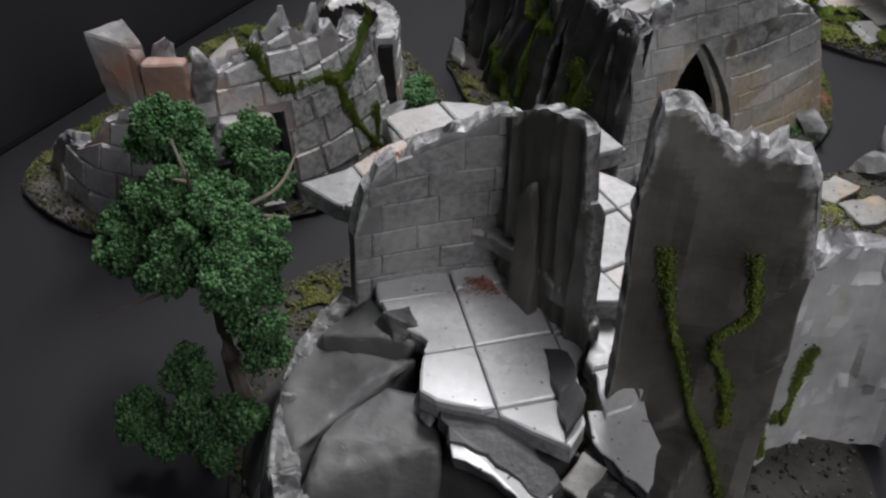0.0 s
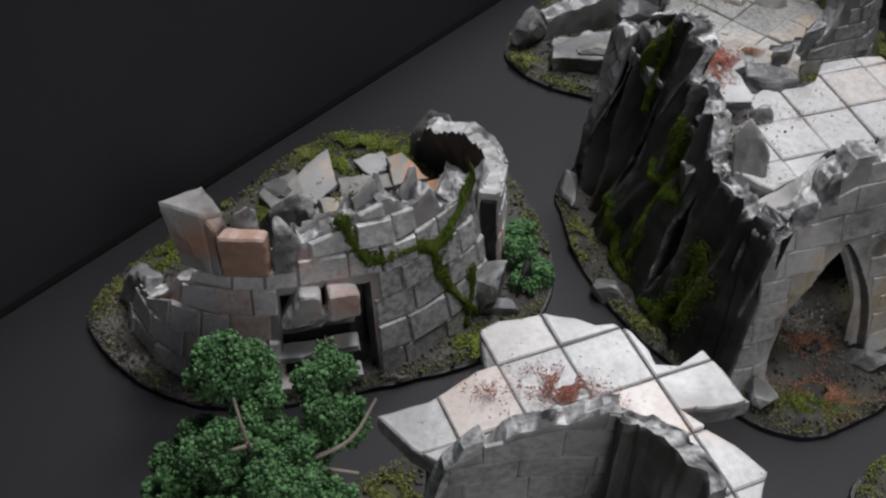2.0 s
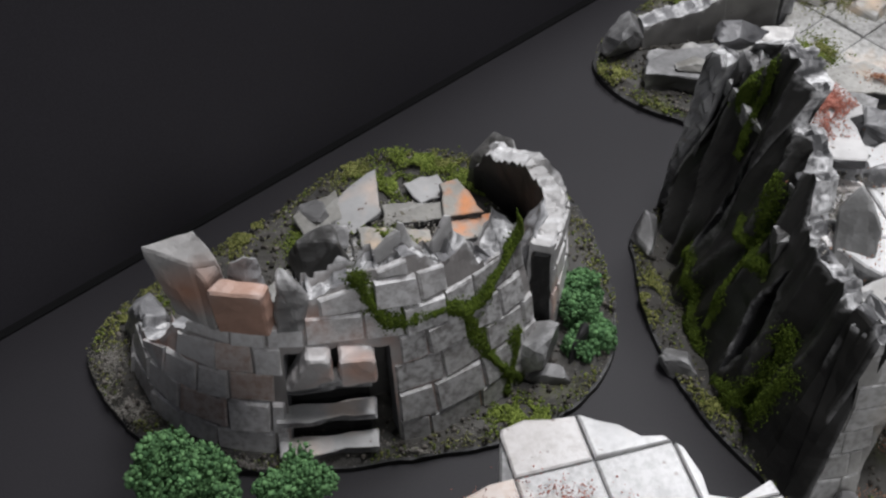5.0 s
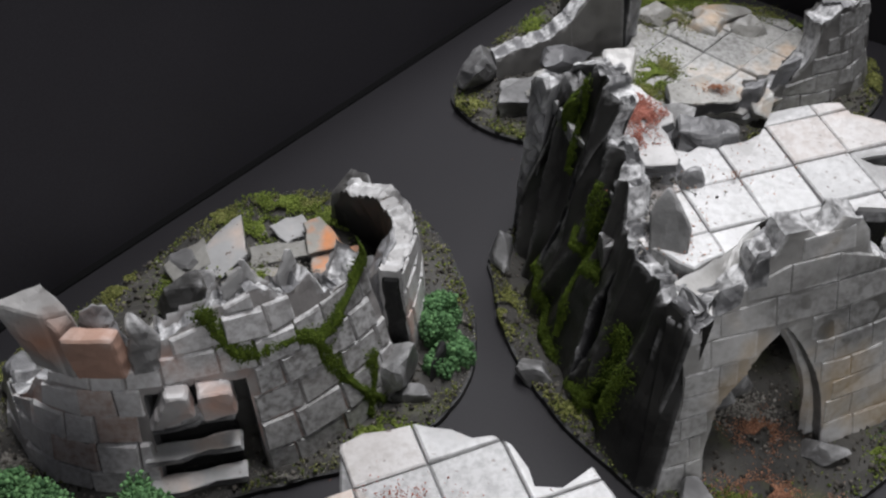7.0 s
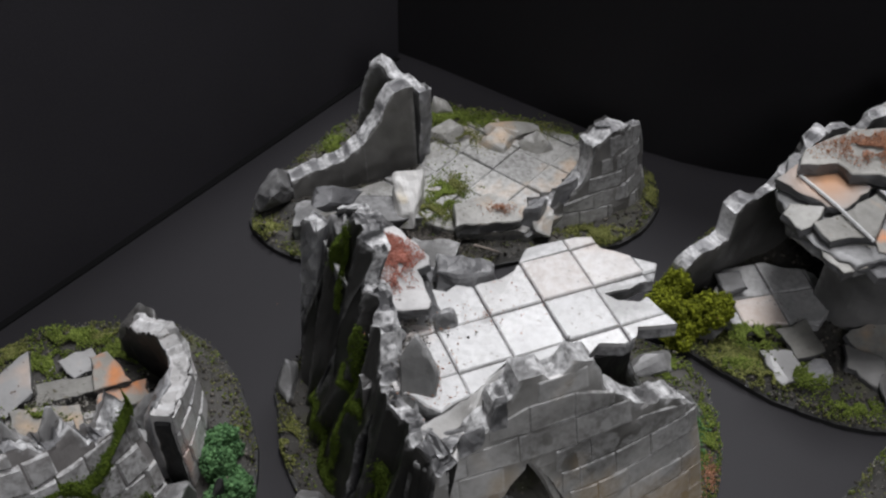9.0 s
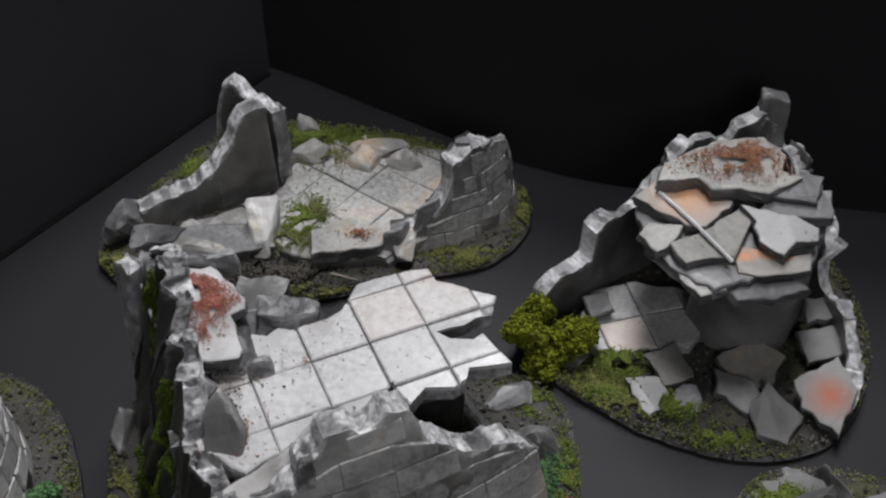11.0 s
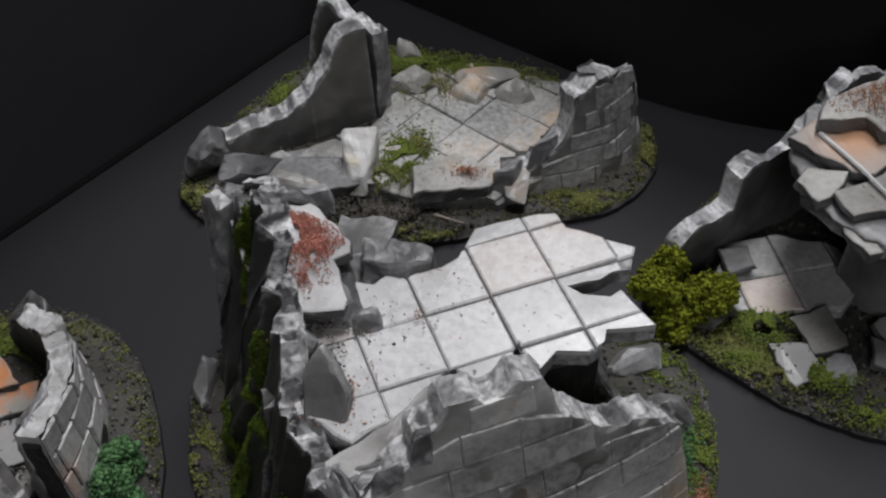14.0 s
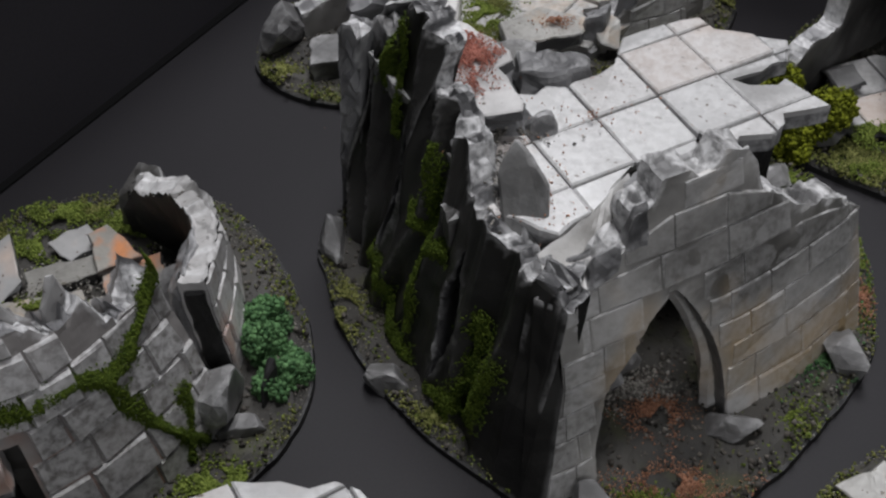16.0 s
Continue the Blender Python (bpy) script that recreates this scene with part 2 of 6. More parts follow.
class Wall:
    """A broken wall: ctrl holds (x, y, top) along its outer foot; it leans in by lean metres a metre, to the left of its way when side is 1."""

    def __init__(self, root, ctrl, thick, mat_core, mat_brick, course=0.011, length=0.02, lean=0.15, side=1, z0=0.003, step=0.003, hole=None,
                 rough=0.003, proud=0.0006, both=False, seed=0, label="", name="wall", straight=False, gap=0.0006, rust=(), bricks=True, relief=None, dz=0.004, crest=None, fall=0.0, plane=85.0, mitre=(None, None)):
        self.root, self.thick, self.lean, self.side, self.z0, self.rough, self.dz, self.seed = root, thick, lean, side, z0, rough, dz, seed
        self.edge, self.relief, self.crest_mat, self.fall, self.plane = hole, relief, crest, fall, plane
        self.hole = (lambda s, z: hole(s, z) < 0) if hole else None
        rng = random.Random(seed)
        if straight:
            line = []
            for a, b in zip(ctrl, ctrl[1:]):
                k = max(1, int(math.dist(a[:2], b[:2]) / step))
                line += [np.array(a) + (np.array(b) - np.array(a)) * j / k for j in range(k)]
            line.append(np.array(ctrl[-1], float))
        else:
            line = spline(ctrl, step)
        self.line = line
        self.s = np.concatenate([[0], np.cumsum([math.dist(a[:2], b[:2]) for a, b in zip(line, line[1:])])])
        self.xy = np.array([q[:2] for q in line])
        tang = np.gradient(self.xy, axis=0)
        tang /= np.linalg.norm(tang, axis=1)[:, None] + 1e-9
        self.nrm = np.stack([-tang[:, 1], tang[:, 0]], 1) * side
        for end, m in zip((0.0, self.s[-1]), mitre):
            if m:
                k = np.clip(1 - np.abs(self.s - end) / 0.014, 0, 1)[:, None]
                self.nrm = self.nrm * (1 - k) + np.array(m) * k
        self.top = np.array([q[2] + facet(q[0], q[1], seed, plane, rough * 1.2) + jag(q[0], q[1], seed + 3, 260, rough * 0.35) for q in line])
        self.core = self.build_core(name, mat_core, label)
        if bricks:
            self.build_bricks(mat_brick, course, length, proud, rng, gap, 0.0, rust, bricks)
        if both:
            self.build_bricks(mat_brick, course, length, proud, rng, gap, thick, (), bricks)

    def at(self, s, z, depth=0.0):
        """A point of the wall, depth metres behind its outer face."""
        x = np.interp(s, self.s, self.xy[:, 0])
        y = np.interp(s, self.s, self.xy[:, 1])
        n = np.array([np.interp(s, self.s, self.nrm[:, 0]), np.interp(s, self.s, self.nrm[:, 1])])
        wave = jag(s, z, self.seed, 38, 0.0016) + jag(s, z, self.seed + 5, 120, 0.0006)
        if self.relief and depth < self.thick * 0.6:
            wave += self.relief(s, z)
        off = depth + wave + self.lean * (z - self.z0)
        return (x + n[0] * off, y + n[1] * off, z)

    def crest(self, s):
        return float(np.interp(s, self.s, self.top))

    def build_core(self, name, mat, label):
        S, dz = self.s, self.dz
        rows = int((max(self.top) - self.z0) / dz) + 2
        zs = [self.z0 + dz * j for j in range(rows)]
        n = len(S) - 1
        there = [[False] * rows for _ in range(n)]
        for i in range(n):
            for j in range(rows - 1):
                sc, zc = (S[i] + S[i + 1]) / 2, zs[j] + dz / 2
                there[i][j] = zs[j] < max(self.top[i], self.top[i + 1]) - 0.0002 and not (self.hole and self.hole(sc, zc))
        verts, faces, seen = [], [], {}

        def cut_by_hole(i, j):
            cells = [(a, b) for a in (i - 1, i) for b in (j - 1, j) if 0 <= a < n and 0 <= b < rows - 1]
            inside_hole = [self.hole((S[a] + S[a + 1]) / 2, zs[b] + dz / 2) for a, b in cells]
            return any(inside_hole) and not all(inside_hole)

        def v(i, j, layer):
            key = (i, j, layer)
            if key not in seen:
                z, sv = min(zs[j], self.top[i]), S[i]
                if self.edge and cut_by_hole(i, j):
                    for _ in range(3):
                        d, e = self.edge(sv, z), 0.0004
                        gs, gz = (self.edge(sv + e, z) - d) / e, (self.edge(sv, z + e) - d) / e
                        k = d / max(gs * gs + gz * gz, 0.2)
                        sv, z = sv - max(-dz, min(dz, k * gs)), max(self.z0, min(z - max(-dz, min(dz, k * gz)), self.top[i]))
                f = layer / LAYERS
                cut = z < zs[j] - 1e-6 or j == rows - 1
                q = self.at(sv, z, 0.0005 + (self.thick - 0.001) * f)
                if 0 < layer < LAYERS:
                    q = (q[0] + jag(q[0], q[1], z, 150, self.rough * 0.6), q[1] + jag(q[1], q[0], z, 150, self.rough * 0.6), z + facet(q[0], q[1], 5.0 + self.seed, self.plane, self.rough * 1.5) + jag(q[0], q[1], 9.0, 330, self.rough * 0.25) - 0.0006 - (self.fall * f if cut else 0.0))
                elif cut:
                    q = (q[0], q[1], q[2] - self.fall * f)
                    q = (q[0] + jag(q[0], q[1], 1, 200, 0.0016), q[1] + jag(q[0], q[1], 2, 200, 0.0016), q[2])
                seen[key] = len(verts)
                verts.append(q)
            return seen[key]

        for i in range(n):
            for j in range(rows - 1):
                if not there[i][j]:
                    continue
                faces.append([v(i, j, 0), v(i + 1, j, 0), v(i + 1, j + 1, 0), v(i, j + 1, 0)])
                faces.append([v(i, j, LAYERS), v(i, j + 1, LAYERS), v(i + 1, j + 1, LAYERS), v(i + 1, j, LAYERS)])
                for ok, a, b in ((i > 0 and there[i - 1][j], (i, j), (i, j + 1)), (i < n - 1 and there[i + 1][j], (i + 1, j + 1), (i + 1, j)),
                                 (j > 0 and there[i][j - 1], (i + 1, j), (i, j)), (there[i][j + 1], (i, j + 1), (i + 1, j + 1))):
                    if not ok:
                        for k in range(LAYERS):
                            faces.append([v(*a, k), v(*b, k), v(*b, k + 1), v(*a, k + 1)])
        bm = bmesh.new()
        vs = [bm.verts.new(q) for q in verts]
        layer = {k: key[2] for key, k in seen.items()}
        coats = []
        for f in faces:
            if len(set(f)) == 4:
                try:
                    bm.faces.new([vs[k] for k in f])
                    coats.append(int(len({layer[k] for k in f}) > 1))
                except ValueError:
                    pass
        ob = part(name, bm, mat, self.root, label)
        if self.crest_mat:
            ob.data.materials.append(self.crest_mat)
            ob.data.polygons.foreach_set("material_index", coats)
        return ob

    def build_bricks(self, mat, course, length, proud, rng, gap, depth, rust, span):
        first, total = span if isinstance(span, tuple) else (0.0, self.s[-1])
        k, z = 0, self.z0
        sign = -1 if depth == 0 else 1
        while z < max(self.top):
            h = course * rng.uniform(0.85, 1.15)
            s = first - length * rng.random()
            while s < total:
                w = length * rng.uniform(0.7, 1.3)
                a, b = max(s, first) + gap, min(s + w, total) - gap
                s += w
                if b - a < 0.003:
                    continue
                za, zb = min(z + h - gap, self.crest(a) - 0.0006), min(z + h - gap, self.crest(b) - 0.0006)
                if min(za, zb) - z < 0.0025:
                    continue
                if self.hole:
                    bad = lambda ss: any(self.edge(ss, zz) < 0.0006 for zz in (z + gap, z + h / 2, z + h - gap))
                    if bad(a):
                        while a < b and bad(a):
                            a += 0.0006
                    else:
                        while b > a and (bad(b) or bad((a + b) / 2)):
                            b -= 0.0006
                    if b - a < 0.004:
                        continue
                    za, zb = min(z + h - gap, self.crest(a) - 0.0006), min(z + h - gap, self.crest(b) - 0.0006)
                    if min(za, zb) - z < 0.0025:
                        continue
                d = depth + sign * proud * rng.uniform(0.5, 1.6)
                c = min(0.0006, 0.2 * (b - a), 0.25 * (min(za, zb) - z))
                j = lambda: rng.uniform(-0.0005, 0.0005)
                zl = z + gap
                outer = [(a + c + j(), zl + c + j(), d), (b - c + j(), zl + c + j(), d), (b - c + j(), zb - c + j(), d), (a + c + j(), za - c + j(), d)]
                inner = [(a, zl, depth + 0.0002 * -sign + sign * proud * 0.2), (b, zl, depth + sign * proud * 0.2), (b, zb, depth + sign * proud * 0.2), (a, za, depth + sign * proud * 0.2)]
                back = [(q[0], q[1], depth - sign * 0.0015) for q in inner]
                verts = [self.at(*q) for q in outer + inner + back]
                faces = [[0, 1, 2, 3]] + [[p, 4 + p, 4 + (p + 1) % 4, (p + 1) % 4] for p in range(4)] + [[4 + p, 8 + p, 8 + (p + 1) % 4, 4 + (p + 1) % 4] for p in range(4)]
                verts = [(q[0] + jag(q[0], q[1], q[2], 260, 0.0006), q[1] + jag(q[1], q[2], q[0], 260, 0.0006), q[2] + jag(q[2], q[0], q[1], 260, 0.0006)) for q in verts]
                use = mat
                for s0, s1, z_0, z_1, other in rust:
                    if s0 < (a + b) / 2 < s1 and z_0 < z + h / 2 < z_1:
                        use = other
                link_mesh("brick", verts, faces, use, self.core)
            z += h
            k += 1


def outline(pts, step, wobble, seed):
    out = []
    for q in spline(pts, step, True):
        out.append((q[0] + jag(q[0], q[1], seed, 90, wobble), q[1] + jag(q[0], q[1], seed + 7, 90, wobble)))
    return out


def base_plate(root, pts, seed, mound=0.004, mat=None):
    """An oval base board with a bevelled black rim and rough ground modelled on it."""
    ring = outline(pts, 0.005, 0.001, seed)
    cx, cy = sum(p[0] for p in ring) / len(ring), sum(p[1] for p in ring) / len(ring)
    bm = bmesh.new()
    rows = []
    for f, z in ((1.0, 0.0002), (0.995, 0.0028)):
        rows.append([bm.verts.new((cx + (x - cx) * f, cy + (y - cy) * f, z)) for x, y in ring])
    for a, b in zip(rows, rows[1:]):
        for i in range(len(ring)):
            bm.faces.new([a[i], a[(i + 1) % len(ring)], b[(i + 1) % len(ring)], b[i]])
    bm.faces.new(list(reversed(rows[0])))
    bm.faces.new(rows[1])
    board = part("base_board", bm, M_RIM_SHADE, root, "black oval base board")
    verts, faces, n, rings = [], [], len(ring), 22
    for k in range(rings):
        f = 0.992 * (1 - k / rings) ** 0.8
        for x, y in ring:
            px, py = cx + (x - cx) * f, cy + (y - cy) * f
            lift = min(1.0, k / 2)
            verts.append((px, py, 0.0024 + lift * (0.0012 + mound * (0.5 + 0.5 * noise.noise(Vector((px * 45, py * 45, seed)))) + jag(px, py, seed, 260, 0.0013))))
    for k in range(rings - 1):
        for i in range(n):
            faces.append([k * n + i, k * n + (i + 1) % n, (k + 1) * n + (i + 1) % n, (k + 1) * n + i])
    faces.append([(rings - 1) * n + i for i in range(n)])
    link_mesh("ground_cover", verts, faces, mat or M_EARTH, root, "rough dark earth covering")
    rng, spots = random.Random(seed), []
    x0, x1, y0, y1 = min(p[0] for p in ring), max(p[0] for p in ring), min(p[1] for p in ring), max(p[1] for p in ring)
    coarse = ring[::4]
    for _ in range(5000):
        x, y = rng.uniform(x0, x1), rng.uniform(y0, y1)
        f = 0.985
        if inside(cx + (x - cx) / f, cy + (y - cy) / f, coarse):
            spots.append((x, y, 0.004 + mound * (0.5 + 0.5 * noise.noise(Vector((x * 45, y * 45, seed)))) + rng.uniform(-0.0005, 0.0005), rng.choice((0.0005, 0.0006, 0.0008, 0.0011, 0.0016))))
    clumps("gravel", spots, M_SOIL, root, "loose dark soil and gravel", seed=seed)
    return ring


def inside(x, y, poly):
    hit, j = False, len(poly) - 1
    for i in range(len(poly)):
        if (poly[i][1] > y) != (poly[j][1] > y) and x < (poly[j][0] - poly[i][0]) * (y - poly[i][1]) / (poly[j][1] - poly[i][1]) + poly[i][0]:
            hit = not hit
        j = i
    return hit


def clip(poly, nx, ny, c):
    out = []
    for i, p in enumerate(poly):
        q = poly[(i + 1) % len(poly)]
        a, b = p[0] * nx + p[1] * ny - c, q[0] * nx + q[1] * ny - c
        if a <= 0:
            out.append(p)
        if (a < 0) != (b < 0) and abs(a - b) > 1e-12:
            f = a / (a - b)
            out.append((p[0] + (q[0] - p[0]) * f, p[1] + (q[1] - p[1]) * f))
    return out


def prism(poly, z0, z1, bevel=0.0006):
    """Verts and faces of a plate with an eased upper edge."""
    n = len(poly)
    cx, cy = sum(p[0] for p in poly) / n, sum(p[1] for p in poly) / n
    verts = [(x, y, z0) for x, y in poly] + [(x, y, z1 - bevel) for x, y in poly]
    for x, y in poly:
        d = math.hypot(x - cx, y - cy) + 1e-9
        f = max(0.5, 1 - bevel * 1.6 / d)
        verts.append((cx + (x - cx) * f, cy + (y - cy) * f, z1))
    faces = [list(range(n - 1, -1, -1)), [2 * n + i for i in range(n)]]
    for r in (0, 1):
        faces += [[r * n + i, r * n + (i + 1) % n, (r + 1) * n + (i + 1) % n, (r + 1) * n + i] for i in range(n)]
    return verts, faces


def ears(poly):
    """Triangles that fill a simple outline with notches."""
    turn = 1 if sum(poly[i - 1][0] * p[1] - p[0] * poly[i - 1][1] for i, p in enumerate(poly)) > 0 else -1
    cross = lambda a, b, c: turn * ((b[0] - a[0]) * (c[1] - a[1]) - (b[1] - a[1]) * (c[0] - a[0]))
    left, out = list(range(len(poly))), []
    while len(left) > 3:
        for k in range(len(left)):
            i, j, m = left[k - 1], left[k], left[(k + 1) % len(left)]
            a, b, c = poly[i], poly[j], poly[m]
            if cross(a, b, c) > 0 and not any(cross(a, b, poly[q]) >= 0 and cross(b, c, poly[q]) >= 0 and cross(c, a, poly[q]) >= 0 for q in left if q not in (i, j, m)):
                break
        else:
            k = 0
            i, j, m = left[-1], left[0], left[1]
        out.append([i, j, m])
        left.pop(k)
    return out + [left]


def area_of(poly):
    return 0.5 * abs(sum(poly[i][0] * poly[(i + 1) % len(poly)][1] - poly[(i + 1) % len(poly)][0] * poly[i][1] for i in range(len(poly))))


def broken(pts, step, amount, seed):
    """A broken outline: straight runs between pts with jagged steps."""
    rng, out = random.Random(seed), []
    for i, a in enumerate(pts):
        b = pts[(i + 1) % len(pts)]
        k = max(1, int(math.dist(a, b) / step))
        for j in range(k):
            t = j / k
            w = amount if j else amount * 0.4
            out.append((a[0] + (b[0] - a[0]) * t + rng.uniform(-w, w), a[1] + (b[1] - a[1]) * t + rng.uniform(-w, w)))
    return out


def tiled_floor(root, pts, z, origin, angle, pitch, thick, mat, seed, jitter=0.0006, slope=(0, 0), label="", slab_mat=None, wobble=0.0018, tile=0.0022):
    """A slab of the outline pts with loose square tiles bedded on it."""
    rng = random.Random(seed)
    shape = broken(pts, 0.007, wobble, seed)
    u, v = (math.cos(angle), math.sin(angle)), (-math.sin(angle), math.cos(angle))
    lift = lambda q: (q[0], q[1], q[2] + slope[0] * (q[0] - origin[0]) + slope[1] * (q[1] - origin[1]))
    sv, sf = prism(shape, z - thick, z - tile, 0.0008)
    bm = bmesh.new()
    vs = [bm.verts.new(lift(q)) for q in sv]
    n = len(shape)
    for f in [t for row in (0, 2) for t in [[row * n + k for k in tri] for tri in ears(shape)]] + sf[2:]:
        bm.faces.new([vs[k] for k in f])
    slab = part("floor_slab", bm, slab_mat or M_BED, root, label)
    us = [(x - origin[0]) * u[0] + (y - origin[1]) * u[1] for x, y in shape]
    ws = [(x - origin[0]) * v[0] + (y - origin[1]) * v[1] for x, y in shape]
    for i in range(math.floor(min(us) / pitch), math.ceil(max(us) / pitch)):
        for j in range(math.floor(min(ws) / pitch), math.ceil(max(ws) / pitch)):
            g = rng.uniform(0.0002, 0.0006)
            a0, a1, b0, b1 = i * pitch + g, (i + 1) * pitch - g, j * pitch + g, (j + 1) * pitch - g
            poly = shape
            o_u, o_v = origin[0] * u[0] + origin[1] * u[1], origin[0] * v[0] + origin[1] * v[1]
            for nx, ny, c in ((u[0], u[1], a1 + o_u), (-u[0], -u[1], -a0 - o_u), (v[0], v[1], b1 + o_v), (-v[0], -v[1], -b0 - o_v)):
                poly = clip(poly, nx, ny, c)
                if len(poly) < 3:
                    break
            if len(poly) < 3 or area_of(poly) < 0.00004:
                continue
            clean = [p for k, p in enumerate(poly) if math.dist(p, poly[k - 1]) > 0.0006]
            if len(clean) < 3:
                continue
            dz, tx, ty = rng.uniform(-jitter, jitter), rng.uniform(-0.02, 0.02), rng.uniform(-0.02, 0.02)
            cx, cy = sum(p[0] for p in clean) / len(clean), sum(p[1] for p in clean) / len(clean)
            tv, tf = prism(clean, z - tile - 0.0008, z + dz)
            tv = [lift((q[0], q[1], q[2] + (tx * (q[0] - cx) + ty * (q[1] - cy)) * (q[2] > z - tile))) for q in tv]
            link_mesh("tile", tv, tf, mat, slab)
    return slab


TUFT = np.array([(1, 0, 0), (-1, 0, 0), (0, 1, 0), (0, -1, 0), (0, 0, 1), (0, 0, -1)], float)
TUFT_FACES = np.array([(0, 2, 4), (2, 1, 4), (1, 3, 4), (3, 0, 4), (2, 0, 5), (1, 2, 5), (3, 1, 5), (0, 3, 5)])


def clumps(name, spots, mat, parent, label="", kind="stuff", seed=0):
    """Many small tufts in one mesh: spots are (x, y, z, size)."""
    rng = np.random.default_rng(seed)
    spots = np.array(spots, float).reshape(-1, 4)
    n = len(spots)
    q = rng.normal(size=(n, 4))
    q /= np.linalg.norm(q, axis=1)[:, None]
    w, x, y, z = q.T
    turn = np.stack([1 - 2 * (y * y + z * z), 2 * (x * y - w * z), 2 * (x * z + w * y), 2 * (x * y + w * z), 1 - 2 * (x * x + z * z), 2 * (y * z - w * x),
                     2 * (x * z - w * y), 2 * (y * z + w * x), 1 - 2 * (x * x + y * y)], 1).reshape(n, 3, 3)
    size = spots[:, 3][:, None] * rng.uniform(0.55, 1.3, (n, 6))
    at = world_at(parent) if parent else Vector((0, 0, 0))
    verts = np.einsum("nij,kj->nki", turn, TUFT) * size[:, :, None] + (spots[:, :3] - np.array(at))[:, None, :]
    faces = (TUFT_FACES[None] + 6 * np.arange(n)[:, None, None]).reshape(-1)
    me = bpy.data.meshes.new(name)
    me.vertices.add(6 * n)
    me.vertices.foreach_set("co", verts.reshape(-1))
    me.loops.add(24 * n)
    me.loops.foreach_set("vertex_index", faces)
    me.polygons.add(8 * n)
    me.polygons.foreach_set("loop_start", np.arange(0, 24 * n, 3))
    me.materials.append(mat)
    me.update(calc_edges=True)
    ob = new(name, me)
    ob.parent = parent
    return tagged(ob, label, kind=kind)


def turf(root, patches, mat, seed, label, size=0.0011, name="turf", within=None):
    """Flock: patches are (x, y, radius x, radius y, z, grains)."""
    rng, spots = random.Random(seed), []
    within = within[::4] if within else None
    for x, y, rx, ry, z, n in patches:
        for _ in range(int(n * 2.5)):
            a, r = rng.random() * 6.283, abs(rng.gauss(0, 0.55))
            px, py = x + math.cos(a) * rx * r, y + math.sin(a) * ry * r
            if within and not inside(px, py, within):
                continue
            if noise.noise(Vector((px * 120, py * 120, seed))) < -0.18:
                continue
            h = max(0, 1 - r) * 0.0018
            spots.append((px, py, z + h + rng.uniform(0, 0.0012), size * rng.uniform(0.28, 0.80)))
    return clumps(name, spots, mat, root, label, seed=seed)


def edge_turf(root, ring, seed, counts):
    """Flock and grit strewn along the rim of a base: counts holds (material, grains, width, size, name, label)."""
    cx, cy = sum(p[0] for p in ring) / len(ring), sum(p[1] for p in ring) / len(ring)
    coarse = ring[::4]
    for k, (mat, n, width, size, name, label) in enumerate(counts):
        rng, spots = random.Random(seed * 10 + k), []
        for _ in range(int(n * 2.5)):
            x, y = ring[rng.randrange(len(ring))]
            d = math.hypot(x - cx, y - cy)
            f = 1 - (0.0015 + abs(rng.gauss(0, width))) / d
            x, y = cx + (x - cx) * f + rng.uniform(-0.003, 0.003), cy + (y - cy) * f + rng.uniform(-0.003, 0.003)
            if not inside(x, y, coarse) or noise.noise(Vector((x * 55, y * 55, seed + 3 * k))) < -0.02 and k < 2:
                continue
            spots.append((x, y, 0.0038 + rng.uniform(0, 0.0022), size * rng.uniform(0.28, 0.80)))
        clumps(name, spots, mat, root, label, seed=seed + k)


def vine(wall, pts, width, n, mat, seed, label="strip of bright green moss"):
    """Moss along a line (s, z) on the outer face of a wall."""
    rng, line, spots = random.Random(seed), spline(pts, 0.002), []
    for _ in range(int(n * 4.0)):
        q = line[rng.randrange(len(line))]
        w = width * (0.8 + 0.75 * noise.noise(Vector((q[0] * 150, q[1] * 150, seed))))
        ds, dz = rng.gauss(0, w * 0.5), rng.gauss(0, w * 0.5)
        bulge = max(0, 1 - (ds * ds + dz * dz) / (w * w)) * 0.0022
        spots.append((*wall.at(q[0] + ds, q[1] + dz, -0.0004 - bulge * rng.random()), rng.uniform(0.00026, 0.00062)))
    return clumps("moss", spots, mat, wall.root, label, seed=seed)


def rock_mesh(x, y, z, sx, sy, sz, seed, rz=0.0, tilt=(0, 0), cuts=16, detail=3):
    """A broken chunk: a ball cut flat by random planes, with chipped faces."""
    rng = random.Random(seed)
    bm = bmesh.new()
    bmesh.ops.create_icosphere(bm, subdivisions=detail, radius=1.0)
    planes = [(Vector((rng.gauss(0, 1), rng.gauss(0, 1), rng.gauss(0, 1))).normalized(), rng.uniform(0.40, 0.66)) for _ in range(cuts)]
    turn = Euler((tilt[0], tilt[1], rz)).to_matrix()
    for v in bm.verts:
        q = v.co.copy()
        for nrm, d in planes:
            over = q.dot(nrm) - d
            if over > 0:
                q -= nrm * over
        q *= 1 + 0.05 * noise.noise(q * 3 + Vector((seed, 0, 0))) + 0.05 * noise.noise(q * 9 + Vector((0, seed, 0)))
        q = turn @ Vector((q.x * sx * 1.5, q.y * sy * 1.5, q.z * sz * 1.5))
        v.co = (x + q.x, y + q.y, z + q.z)
    return bm


def rock(root, x, y, z, sx, sy, sz, seed, mat=None, rz=0.0, tilt=(0, 0), name="stone_block", label=""):
    return part(name, rock_mesh(x, y, z, sx, sy, sz, seed, rz, tilt), mat or M_STONE, root, label)


